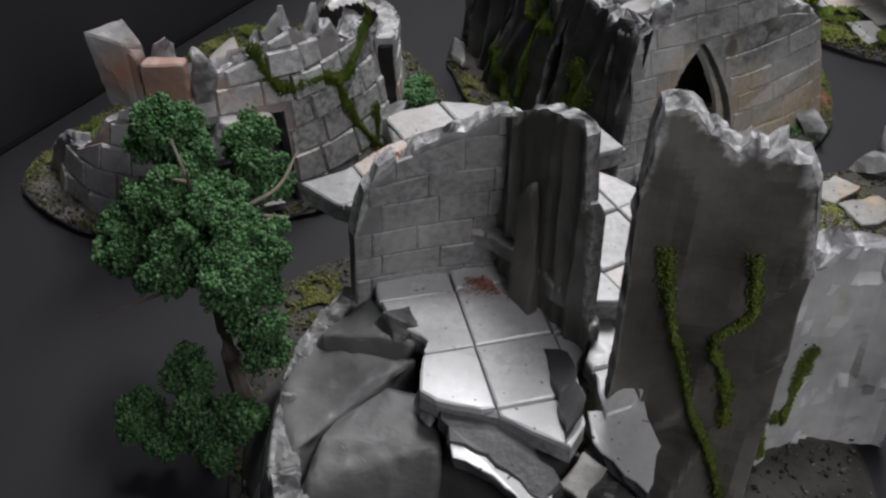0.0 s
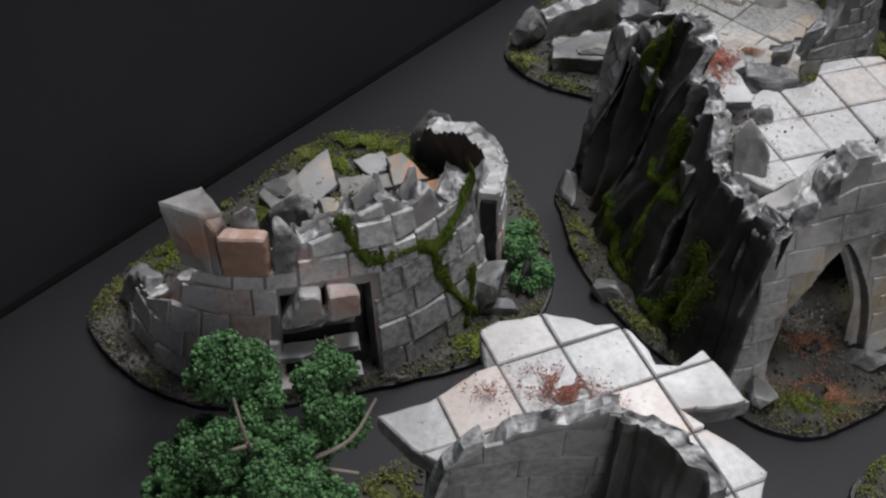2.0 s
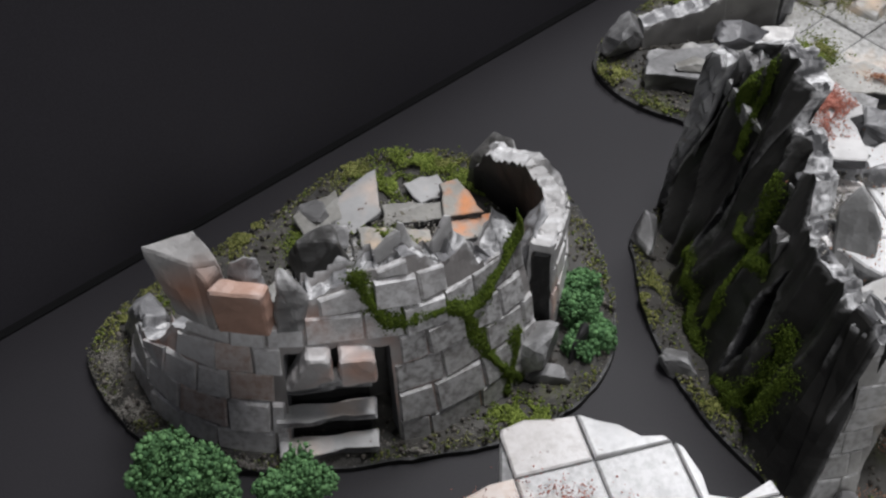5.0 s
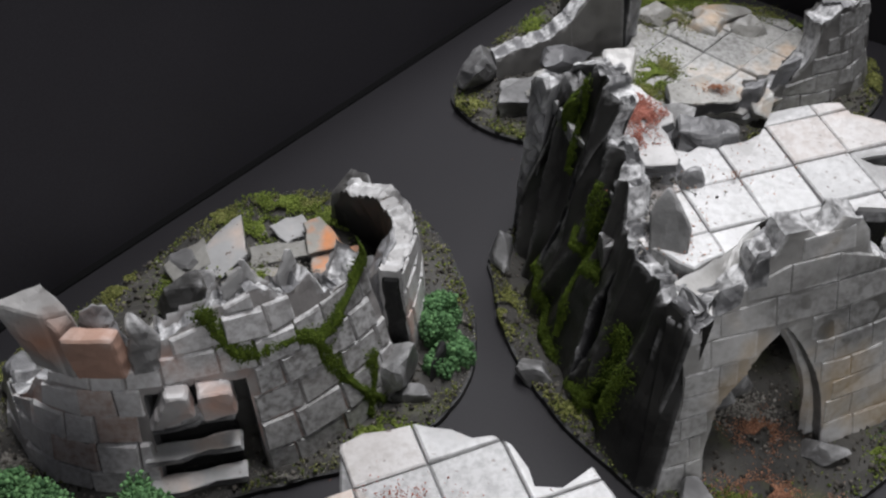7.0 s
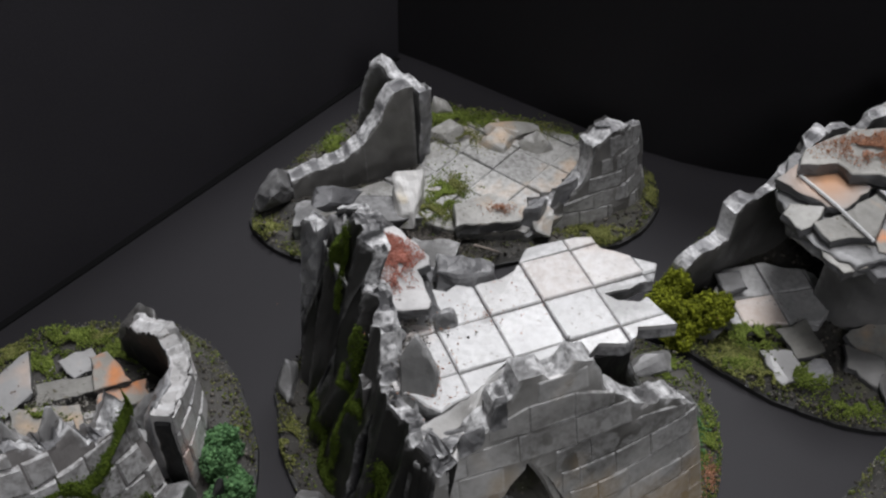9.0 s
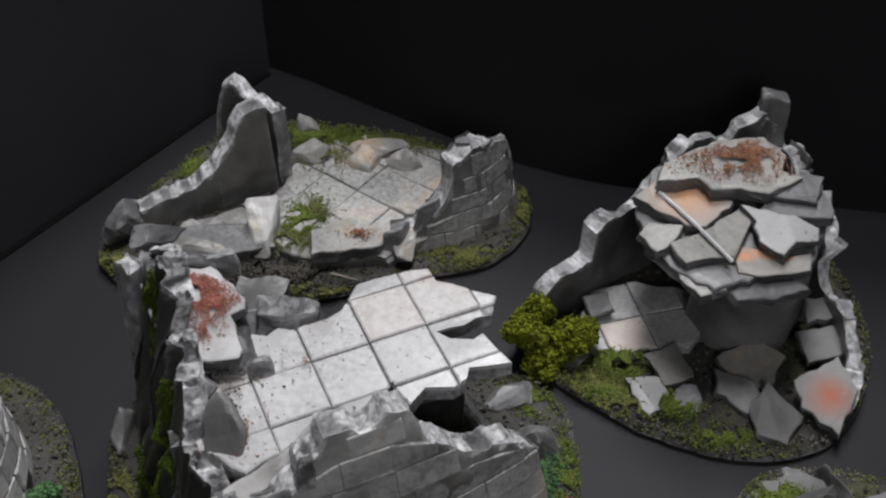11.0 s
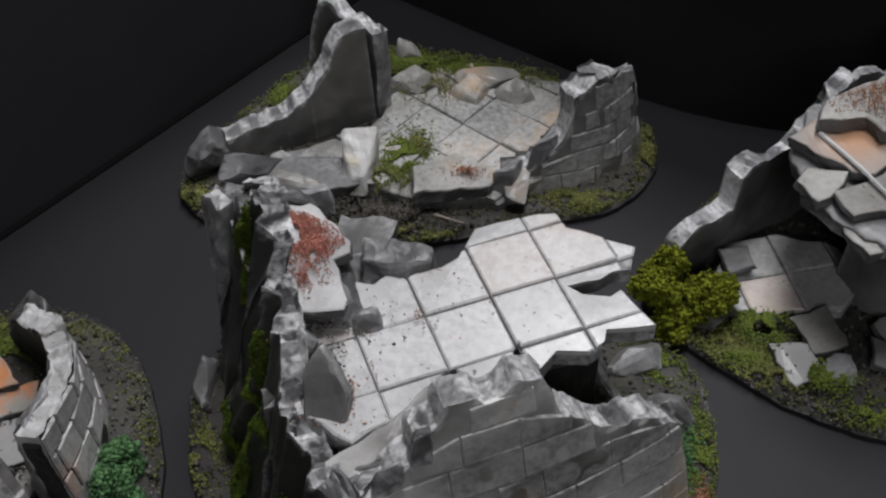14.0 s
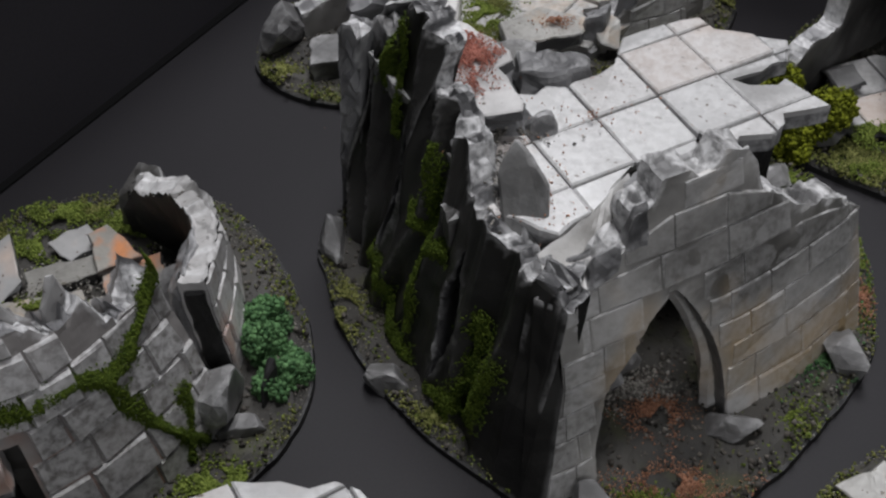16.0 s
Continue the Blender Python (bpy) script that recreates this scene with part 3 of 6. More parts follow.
def two_coats(name, verts, faces, tops, mat, side, root, label):
    """One mesh whose upper faces carry mat and whose broken sides carry side."""
    ob = link_mesh(name, verts, faces, mat, root, label)
    ob.data.materials.append(side)
    ob.data.polygons.foreach_set("material_index", [0 if k in tops else 1 for k in range(len(faces))])
    return ob


def plate(root, pts, z, thick, mat, seed, tilt=(0, 0), name="broken_slab", label="", wobble=0.0012, side=None):
    """A broken flat slab with the outline pts, tilted about its middle, with rough snapped sides."""
    rng = random.Random(seed)
    shape = broken(pts, 0.0045, wobble, seed)
    n = len(shape)
    cx, cy = sum(p[0] for p in shape) / n, sum(p[1] for p in shape) / n
    verts = []
    for level, (f, w) in enumerate(((0.0, 0.0010), (0.35, 0.0013), (0.7, 0.0010), (0.93, 0.0003), (1.0, 0.0))):
        for x, y in shape:
            d = math.hypot(x - cx, y - cy) + 1e-9
            k = 1 - ((0.0006 if level == 4 else 0.0) + rng.uniform(-w, w) + (0.0012 if level == 0 else 0.0)) / d
            px, py = cx + (x - cx) * k, cy + (y - cy) * k
            pz = z - thick * (1 - f) + (rng.uniform(-0.0007, 0.0007) if 0 < level < 3 else 0) + (jag(px, py, seed, 80, 0.0007) if level >= 3 else 0)
            verts.append((px, py, pz + tilt[0] * (px - cx) + tilt[1] * (py - cy)))
    faces = [list(range(n - 1, -1, -1)), [4 * n + i for i in range(n)]]
    for r in range(4):
        faces += [[r * n + i, r * n + (i + 1) % n, (r + 1) * n + (i + 1) % n, (r + 1) * n + i] for i in range(n)]
    tops = {1} | set(range(2 + 3 * n, 2 + 4 * n))
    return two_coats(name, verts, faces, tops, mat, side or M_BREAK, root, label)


def chunk(root, pts, mat, seed, name="stone_block", label="", rough=0.0010, smooth=False):
    """A block with flat faces: the hull of its corners, cut fine and chipped."""
    bm = bmesh.new()
    for q in pts:
        bm.verts.new(q)
    bmesh.ops.convex_hull(bm, input=bm.verts[:])
    bmesh.ops.delete(bm, geom=[v for v in bm.verts if not v.link_faces], context="VERTS")
    bmesh.ops.bevel(bm, geom=bm.edges[:], offset=0.0009, segments=1, affect="EDGES")
    bmesh.ops.triangulate(bm, faces=bm.faces[:])
    for _ in range(3):
        long = [e for e in bm.edges if e.calc_length() > 0.004]
        if long:
            bmesh.ops.subdivide_edges(bm, edges=long, cuts=1)
            bmesh.ops.triangulate(bm, faces=bm.faces[:])
    for v in bm.verts:
        q = v.co.copy()
        v.co = q + Vector((jag(q.x, q.y, q.z + seed, 180, rough), jag(q.y, q.z, q.x + seed, 180, rough), jag(q.z, q.x, q.y + seed, 180, rough)))
    return part(name, bm, mat, root, label, smooth=smooth)


def sheet(root, rows, thick, mat, name, label, sag=0.0, seed=0):
    """A smooth plaster face spanned between two rails of points, with thickness below it."""
    a, b = (spline(r, 0.003) for r in rows)
    n, m = max(len(a), len(b)), 9
    pick = lambda r, k: np.array(r[min(len(r) - 1, round(k * (len(r) - 1) / (n - 1)))])
    verts = []
    for down in (0, thick):
        for k in range(n):
            p, q = pick(a, k), pick(b, k)
            for j in range(m):
                f = j / (m - 1)
                v = p + (q - p) * f
                verts.append((v[0], v[1], v[2] - sag * math.sin(math.pi * f) - down + jag(v[0], v[1], seed, 120, 0.0005)))
    bm = bmesh.new()
    vs = [bm.verts.new(v) for v in verts]
    at = lambda side, k, j: vs[side * n * m + k * m + j]
    for k in range(n - 1):
        for j in range(m - 1):
            for side in (0, 1):
                bm.faces.new([at(side, k, j), at(side, k + 1, j), at(side, k + 1, j + 1), at(side, k, j + 1)])
        for j in (0, m - 1):
            bm.faces.new([at(0, k, j), at(0, k + 1, j), at(1, k + 1, j), at(1, k, j)])
    for j in range(m - 1):
        for k in (0, n - 1):
            bm.faces.new([at(0, k, j), at(0, k, j + 1), at(1, k, j + 1), at(1, k, j)])
    return part(name, bm, mat, root, label)


def tube(pts, radius, taper, sides=7):
    bm = bmesh.new()
    line = spline(pts, 0.003)
    rings = []
    for k, q in enumerate(line):
        a, b = line[max(0, k - 1)], line[min(len(line) - 1, k + 1)]
        d = Vector(b) - Vector(a)
        m = d.to_track_quat("Z", "Y").to_matrix()
        r = radius + (taper - radius) * k / (len(line) - 1)
        r *= 1 + 0.2 * noise.noise(Vector(q) * 300)
        rings.append([bm.verts.new(Vector(q) + m @ Vector((math.cos(6.2832 * j / sides) * r, math.sin(6.2832 * j / sides) * r, 0))) for j in range(sides)])
    for a, b in zip(rings, rings[1:]):
        for j in range(sides):
            bm.faces.new([a[j], a[(j + 1) % sides], b[(j + 1) % sides], b[j]])
    bm.faces.new(rings[0])
    bm.faces.new(list(reversed(rings[-1])))
    return bm


def crown(parent, balls, mat, n, seed, label, size=0.0016, name="crown"):
    """Leaf clumps gathered in uneven masses: balls are (x, y, z, radius)."""
    rng, spots = random.Random(seed), []
    total = sum(b[3] ** 2 for b in balls)
    for x, y, z, r in balls:
        way = lambda: Vector((rng.gauss(0, 1), rng.gauss(0, 1), rng.gauss(0, 1))).normalized()
        knots = []
        for _ in range(max(10, int(60 * (r / 0.02) ** 2))):
            d = way()
            k = r * (0.78 + 0.36 * noise.noise(d * 2.0 + Vector((x * 90, y * 90, seed)))) * rng.uniform(0.72, 1.0)
            knots.append((Vector((x + d.x * k, y + d.y * k, z + d.z * k * 0.9)), rng.uniform(0.0030, 0.0064)))
        for _ in range(int(n * r * r / total)):
            knot, wide = knots[rng.randrange(len(knots))]
            p = knot + way() * wide * rng.random() ** 0.5
            spots.append((p.x, p.y, max(0.003, p.z - wide * 0.25 * rng.random()), size * rng.choice((0.5, 0.7, 0.9, 1.1, 1.5)) * rng.uniform(0.8, 1.15)))
    return clumps(name, spots, mat, parent, label, seed=seed)


def shrub(root, balls, mat, n, seed, label, size=0.001):
    """A low bush: a forked woody stem with a leaf clump at each end."""
    x0, y0 = sum(b[0] for b in balls) / len(balls), sum(b[1] for b in balls) / len(balls)
    part("stem", tube([(x0, y0, 0.003), (x0, y0, 0.008), (x0, y0, 0.012)], 0.0016, 0.0012), M_TWIG, root, "thin brown stem")
    for k, ball in enumerate(balls):
        part("branch", tube([(x0, y0, 0.008), ((x0 + ball[0]) / 2, (y0 + ball[1]) / 2, 0.008 + ball[2] * 0.3), ball[:3]], 0.0011, 0.0006, 5), M_TWIG, root)
        crown(root, [ball], mat, int(n * ball[3] ** 2 / sum(b[3] ** 2 for b in balls)), seed + k, label, size, "foliage_clump")


# ---- the table and the black backdrop ----
def box(name, x0, y0, z0, x1, y1, z1, mat, label, category, m=None):
    verts = [(x, y, z) for z in (z0, z1) for x, y in ((x0, y0), (x1, y0), (x1, y1), (x0, y1))]
    if m:
        verts = [tuple(m @ Vector(v)) for v in verts]
    ob = link_mesh(name, verts, [[3, 2, 1, 0], [4, 5, 6, 7], [0, 1, 5, 4], [1, 2, 6, 5], [2, 3, 7, 6], [3, 0, 4, 7]], mat)
    return tagged(ob, label, category, kind="structure")


# the display stands askew: its left edge runs along this direction
CORNER = pose(0.011, 0.976, 0, 0, 0, -30.5)
box("table_top", -0.02, -1.5, -0.03, 1.8, 0.9, 0.0, M_TABLE, "matt black display table top", "table", CORNER)


def backdrop(name, pts, folds, mat, label):
    """A hanging cloth with soft folds: pts hold (x, y, height)."""
    line, rows, verts, faces = spline(pts, 0.02), 18, [], []
    n = len(line)
    for side in (0, 1):
        for j in range(rows):
            for q in line:
                z = -0.004 + q[2] * j / (rows - 1)
                x, y = q[0] - 0.003 * side, q[1] + 0.003 * side
                fold = folds * noise.noise(Vector((x * 5, y * 5, z * 2))) * min(1, max(0, z) / 0.06)
                verts.append((x + fold * -0.5, y + abs(fold), z))
    for j in range(rows - 1):
        for i in range(n - 1):
            a = j * n + i
            faces.append([a, a + 1, a + n + 1, a + n])
            b = rows * n + a
            faces.append([b, b + n, b + n + 1, b + 1])
    ob = link_mesh(name, verts, faces, mat, smooth=True)
    return tagged(ob, label, "backdrop", kind="structure")


def on_table(x, y):
    q = CORNER @ Vector((x, y, 0))
    return (q.x, q.y)


backdrop("backdrop", [(*on_table(0, -1.5), 0.22), (*on_table(0, -0.8), 0.22), (*on_table(0, -0.2), 0.20), (*on_table(0, 0.004), 0.10)], 0.002, M_PANEL, "plain black backdrop panel standing along the table edge")
backdrop("backdrop", [(0.006, 0.986, 0.16), (0.045, 0.968, 0.16), (0.093, 0.943, 0.165), (0.144, 0.917, 0.17), (0.20, 0.890, 0.18), (0.25, 0.876, 0.19), (0.31, 0.870, 0.20), (0.37, 0.868, 0.20), (0.46, 0.862, 0.20), (0.70, 0.84, 0.20), (1.30, 0.80, 0.20)], 0.014, M_DROP, "black backdrop cloth hanging behind the ruins")


box("table_joint", -0.001, -1.5, -0.01, 0.0045, 0.0, 0.0012, M_GAP, "thin black joint strip along the table edge", "trim", CORNER)

# ---- ruin with the curved brick wall and the steps ----
M_CROWN = stone("pale_block_with_orange_wash", (0.27, 0.26, 0.25), (0.45, 0.44, 0.43), edge=0.8, spots=(((-0.040, -0.078, 0.092), 0.018, (0.42, 0.20, 0.12)),))
ruin = thing("ruined_gatehouse", -0.11, 0.56, "small grey ruin with a curved broken brick wall and steps", "ruin", "model ruins on the table")
RING_A = base_plate(ruin, [(-0.226, 0.498), (-0.226, 0.518), (-0.214, 0.545), (-0.195, 0.576), (-0.178, 0.605), (-0.160, 0.644), (-0.134, 0.668), (-0.100, 0.679),
                           (-0.065, 0.682), (-0.030, 0.660), (-0.002, 0.615), (0.008, 0.578), (0.005, 0.552), (-0.008, 0.528), (-0.030, 0.507), (-0.080, 0.480),
                           (-0.113, 0.465), (-0.150, 0.457), (-0.175, 0.460), (-0.198, 0.471), (-0.218, 0.486)], 3)


def hole_a(s, z):
    steps = max(abs(s - 0.1475) - 0.0235, z - 0.057)
    return steps


A_FOOT = [(-0.207, 0.520), (-0.205, 0.505), (-0.198, 0.492), (-0.190, 0.484), (-0.1835, 0.479), (-0.174, 0.474), (-0.160, 0.4695), (-0.143, 0.468), (-0.130, 0.470), (-0.114, 0.474), (-0.100, 0.479),
          (-0.086, 0.486), (-0.072, 0.493), (-0.058, 0.502), (-0.046, 0.515), (-0.032, 0.534), (-0.026, 0.545), (-0.021, 0.556)]
A_CREST = [(0.0, 0.012), (0.016, 0.026), (0.030, 0.035), (0.047, 0.041), (0.058, 0.050), (0.066, 0.058), (0.073, 0.064), (0.086, 0.068), (0.100, 0.0715), (0.1300, 0.0715), (0.1325, 0.083), (0.146, 0.0845), (0.1576, 0.089), (0.1610, 0.094),
           (0.170, 0.0915), (0.176, 0.0905), (0.183, 0.094), (0.189, 0.0975), (0.194, 0.092), (0.203, 0.0885), (0.2106, 0.087), (0.2172, 0.092), (0.2217, 0.077), (0.234, 0.075), (0.242, 0.077), (0.252, 0.083), (0.262, 0.088), (0.272, 0.084)]
wall_a = Wall(ruin, along(A_FOOT, A_CREST), 0.015, M_BRICK, M_BRICK, course=0.0138, length=0.021, lean=0.26, hole=hole_a, seed=11, gap=0.00055, proud=0.0013, rough=0.0022, step=0.0018, dz=0.0025, straight=True, fall=0.006, crest=M_CORE,
              plane=140.0, label="curved broken wall of grey stone blocks",
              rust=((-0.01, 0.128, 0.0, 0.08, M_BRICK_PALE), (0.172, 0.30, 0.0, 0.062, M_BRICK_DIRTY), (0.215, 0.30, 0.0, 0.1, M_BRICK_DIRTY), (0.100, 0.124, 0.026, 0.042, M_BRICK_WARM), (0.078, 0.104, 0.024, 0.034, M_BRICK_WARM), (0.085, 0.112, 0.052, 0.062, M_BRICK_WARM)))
# the core is black: shade of the hollow put into its colour
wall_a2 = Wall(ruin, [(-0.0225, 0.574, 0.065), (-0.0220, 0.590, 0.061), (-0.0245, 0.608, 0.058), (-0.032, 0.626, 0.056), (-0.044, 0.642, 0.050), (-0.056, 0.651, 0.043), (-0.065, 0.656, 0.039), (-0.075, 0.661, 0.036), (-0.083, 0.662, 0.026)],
               0.012, M_RIM_SHADE, M_BRICK, course=0.0145, length=0.022, lean=0.05, seed=12, proud=0.0007, rough=0.0020, step=0.002, dz=0.003, crest=M_WHITE, fall=0.003, plane=60.0, label="low rear stretch of the curved wall", name="rear_wall")
# curled flakes along the inner edge of the crest, and the pale broken toe of the wall
for s_at, top, wide, sd in ((0.178, 0.1035, 0.010, 1), (0.188, 0.1065, 0.009, 2), (0.213, 0.1005, 0.007, 3)):
    z_at = wall_a.crest(s_at) - 0.006
    chunk(ruin, [wall_a.at(s_at + ds, z_at, d)[:2] + (z,) for ds, d, z in ((-wide, 0.012, z_at - 0.004), (wide, 0.012, z_at - 0.004), (-wide, 0.015, z_at - 0.004), (wide, 0.015, z_at - 0.004), (wide * 0.4, 0.010, top), (wide * 0.1, 0.014, top - 0.001), (-wide * 0.8, 0.013, z_at + 0.006))],
          M_WHITE, 380 + sd, "plaster_flake", "curled white plaster flake", 0.0005)
chunk(ruin, [(-0.214, 0.512, 0.004), (-0.206, 0.530, 0.004), (-0.190, 0.520, 0.004), (-0.186, 0.490, 0.004), (-0.210, 0.514, 0.020), (-0.204, 0.526, 0.022), (-0.196, 0.506, 0.036), (-0.188, 0.498, 0.042), (-0.184, 0.508, 0.034)], M_CORE, 384, "wall_toe", "pale broken toe of the wall", 0.0012)

STEP_D, STEP_N = Vector((0.904, 0.427)), Vector((-0.427, 0.904))


def a_step(d, n):
    q = Vector((-0.116, 0.4725)) + STEP_D * d + STEP_N * n
    return (q.x, q.y)


for k, (front_n, z) in enumerate(((-0.005, 0.012), (0.003, 0.025), (0.011, 0.038))):
    plate(ruin, [a_step(0.0, front_n), a_step(0.014, front_n - 0.001), a_step(0.028, front_n + 0.001), a_step(0.042, front_n), a_step(0.042, front_n + 0.0085), a_step(0.020, front_n + 0.0075), a_step(0.0, front_n + 0.0085)],
          z, 0.0045, M_TILE, 300 + k, (-0.06, 0.10), "step", "worn grey stone step", 0.0005)
    # black colour stands in for the shade between the treads
    chunk(ruin, [(*a_step(d, n), zz) for d in (0.002, 0.040) for n in (front_n + 0.0065, front_n + 0.03) for zz in (0.003, z - 0.0055)], M_RIM_SHADE, 310 + k, "riser", "riser coloured black for the shade under the step")
# recess shade painted as a dark back
chunk(ruin, [(*a_step(d, n), zz) for d in (-0.006, 0.066) for n in (0.026, 0.034) for zz in (0.003, 0.056)], M_DARK, 315, "niche_back", "back of the niche, dark in colour for its shade")
chunk(ruin, [(*a_step(d, n), z) for d, z in ((0.006, 0.041), (0.026, 0.044), (0.025, 0.060), (0.016, 0.062)) for n in (0.006, 0.018)], M_BRICK_PALE, 321, "fallen_block", "pale wedge of broken stone")
chunk(ruin, [(*a_step(d, n), z) for d, z in ((0.028, 0.041), (0.044, 0.043), (0.043, 0.058), (0.029, 0.060)) for n in (0.006, 0.018)], M_BRICK_PALE, 322, "fallen_block", "pale block of broken stone")
chunk(ruin, [(*a_step(d, n), z) for d, z in ((0.018, 0.043), (0.030, 0.042), (0.029, 0.047), (0.020, 0.046)) for n in (0.006, 0.014)], M_STONE, 323, "fallen_block")
# crowning blocks above the curved wall
chunk(ruin, [(-0.1645, 0.479, 0.1155), (-0.148, 0.4935, 0.116), (-0.1465, 0.4835, 0.1065), (-0.1405, 0.4935, 0.100), (-0.160, 0.4845, 0.071), (-0.1445, 0.4825, 0.070), (-0.146, 0.498, 0.070), (-0.140, 0.498, 0.070)], M_CROWN, 331, "crown_block", "overhanging pale block washed with orange", 0.0006)
chunk(ruin, [(-0.1460, 0.4835, 0.1055), (-0.1410, 0.4830, 0.0985), (-0.1405, 0.4930, 0.0995), (-0.1450, 0.4822, 0.070), (-0.1405, 0.4820, 0.070), (-0.1405, 0.495, 0.070)], M_CROWN, 333, "crown_block", "narrow pale block", 0.0005)
chunk(ruin, [(-0.1398, 0.4790, 0.0985), (-0.1190, 0.4840, 0.0965), (-0.138, 0.4875, 0.0985), (-0.120, 0.492, 0.0965), (-0.1398, 0.4815, 0.0705), (-0.1195, 0.4855, 0.0705), (-0.138, 0.494, 0.0705), (-0.120, 0.496, 0.0705)], M_RUST, 332, "crown_block", "rust orange block", 0.0006)
for pts, mt, sd in (([(-0.141, 0.494, 0.072), (-0.128, 0.490, 0.072), (-0.139, 0.506, 0.072), (-0.126, 0.504, 0.072), (-0.137, 0.493, 0.103), (-0.130, 0.495, 0.105), (-0.128, 0.502, 0.098)], M_CORE, 341),
                    ([(-0.118, 0.488, 0.070), (-0.108, 0.492, 0.070), (-0.122, 0.504, 0.070), (-0.106, 0.503, 0.070), (-0.118, 0.494, 0.095), (-0.112, 0.497, 0.094), (-0.108, 0.500, 0.086), (-0.120, 0.502, 0.099)], M_STONE, 342)):
    chunk(ruin, pts, mt, sd, "broken_core", "broken grey core of the wall", 0.0014)
chunk(ruin, [(-0.0345, 0.577, 0.004), (-0.033, 0.596, 0.004), (-0.036, 0.612, 0.004), (-0.046, 0.609, 0.004), (-0.050, 0.592, 0.004), (-0.045, 0.578, 0.004), (-0.0345, 0.578, 0.062), (-0.034, 0.596, 0.060), (-0.038, 0.611, 0.056), (-0.045, 0.606, 0.046), (-0.048, 0.592, 0.040), (-0.043, 0.580, 0.048)],
      M_CORE, 343, "broken_core", "pale crumbled core behind the rear wall", 0.0016)
# end cap in black, painting the shadowed hollow
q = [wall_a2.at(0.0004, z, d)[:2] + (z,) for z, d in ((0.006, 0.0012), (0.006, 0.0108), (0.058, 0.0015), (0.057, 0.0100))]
chunk(ruin, [(x + dx, y - dy, z) for x, y, z in q for dx, dy in ((0, 0), (0.0003, 0.0022))], M_RIM_SHADE, 351, "wall_end", "broken wall end, black in colour for the hollow's shade")
tiled_floor(ruin, [(-0.165, 0.545), (-0.120, 0.510), (-0.070, 0.535), (-0.048, 0.570), (-0.040, 0.610), (-0.060, 0.620), (-0.110, 0.605), (-0.140, 0.600)],
            0.0085, (-0.10, 0.60), 0.5, 0.030, 0.005, M_TILE_WORN, 5, 0.001, label="broken floor of worn pale tiles")
for pts, z, tl, mt in (([(-0.150, 0.615), (-0.135, 0.639), (-0.122, 0.614), (-0.131, 0.597), (-0.144, 0.603)], 0.014, (0.1, 0.15), M_TILE), ([(-0.124, 0.621), (-0.094, 0.633), (-0.087, 0.623), (-0.118, 0.607)], 0.012, (0.0, 0.05), M_TILE_WORN),
                       ([(-0.099, 0.640), (-0.091, 0.644), (-0.072, 0.628), (-0.090, 0.620)], 0.017, (0.1, 0.2), M_STAIN), ([(-0.089, 0.620), (-0.066, 0.634), (-0.060, 0.620), (-0.083, 0.608)], 0.012, (0.0, 0.1), M_STAIN),
                       ([(-0.130, 0.600), (-0.095, 0.612), (-0.085, 0.590), (-0.115, 0.578)], 0.013, (-0.05, 0.05), M_TILE_WORN), ([(-0.112, 0.572), (-0.085, 0.586), (-0.070, 0.572), (-0.095, 0.556)], 0.030, (0.1, 0.2), M_TILE)):
    plate(ruin, pts, z, 0.006, mt, int(1000 * pts[0][1]), tl, "floor_tile", "loose broken floor tile")
for pts, sd, mt in (([(-0.158, 0.572, 0.010), (-0.143, 0.591, 0.010), (-0.124, 0.578, 0.010), (-0.142, 0.560, 0.010), (-0.150, 0.573, 0.026), (-0.138, 0.588, 0.028), (-0.130, 0.576, 0.030)], 361, M_DARK),
                    ([(-0.100, 0.556, 0.02), (-0.075, 0.566, 0.02), (-0.085, 0.582, 0.02), (-0.100, 0.556, 0.040), (-0.086, 0.562, 0.050), (-0.080, 0.575, 0.044)], 362, M_TILE),
                    ([(-0.066, 0.560, 0.02), (-0.050, 0.580, 0.02), (-0.066, 0.586, 0.02), (-0.064, 0.562, 0.046), (-0.053, 0.576, 0.050)], 363, M_STONE),
                    ([(-0.090, 0.655, 0.006), (-0.083, 0.670, 0.006), (-0.062, 0.660, 0.006), (-0.055, 0.640, 0.006), (-0.088, 0.656, 0.026), (-0.080, 0.670, 0.034), (-0.066, 0.660, 0.040), (-0.060, 0.643, 0.036)], 364, M_DARK)):
    chunk(ruin, pts, mt, sd)
for x, y, z, sx, sy, sz, sd in ((-0.140, 0.585, 0.016, 0.013, 0.010, 0.008, 4), (-0.118, 0.560, 0.02, 0.012, 0.009, 0.011, 5), (-0.155, 0.605, 0.010, 0.012, 0.009, 0.006, 6),
                                (-0.055, 0.610, 0.018, 0.010, 0.010, 0.008, 7), (-0.016, 0.548, 0.007, 0.010, 0.006, 0.005, 9),
                                (-0.024, 0.560, 0.016, 0.010, 0.012, 0.014, 10)):
    rock(ruin, x, y, z, sx, sy, sz, sd, M_STONE)
chunk(ruin, [(-0.010, 0.556, 0.003), (-0.004, 0.566, 0.003), (-0.013, 0.568, 0.003), (-0.004, 0.572, 0.020), (-0.008, 0.573, 0.021), (-0.010, 0.562, 0.014)], M_RIM_SHADE, 389, "slab_shard", "dark leaning shard with a pale edge", 0.0006)
vine(wall_a, [(0.158, 0.092), (0.163, 0.080), (0.171, 0.070), (0.185, 0.068), (0.200, 0.068), (0.210, 0.062), (0.214, 0.044), (0.222, 0.026), (0.234, 0.008)], 0.0050, 3600, M_VINE, 1)
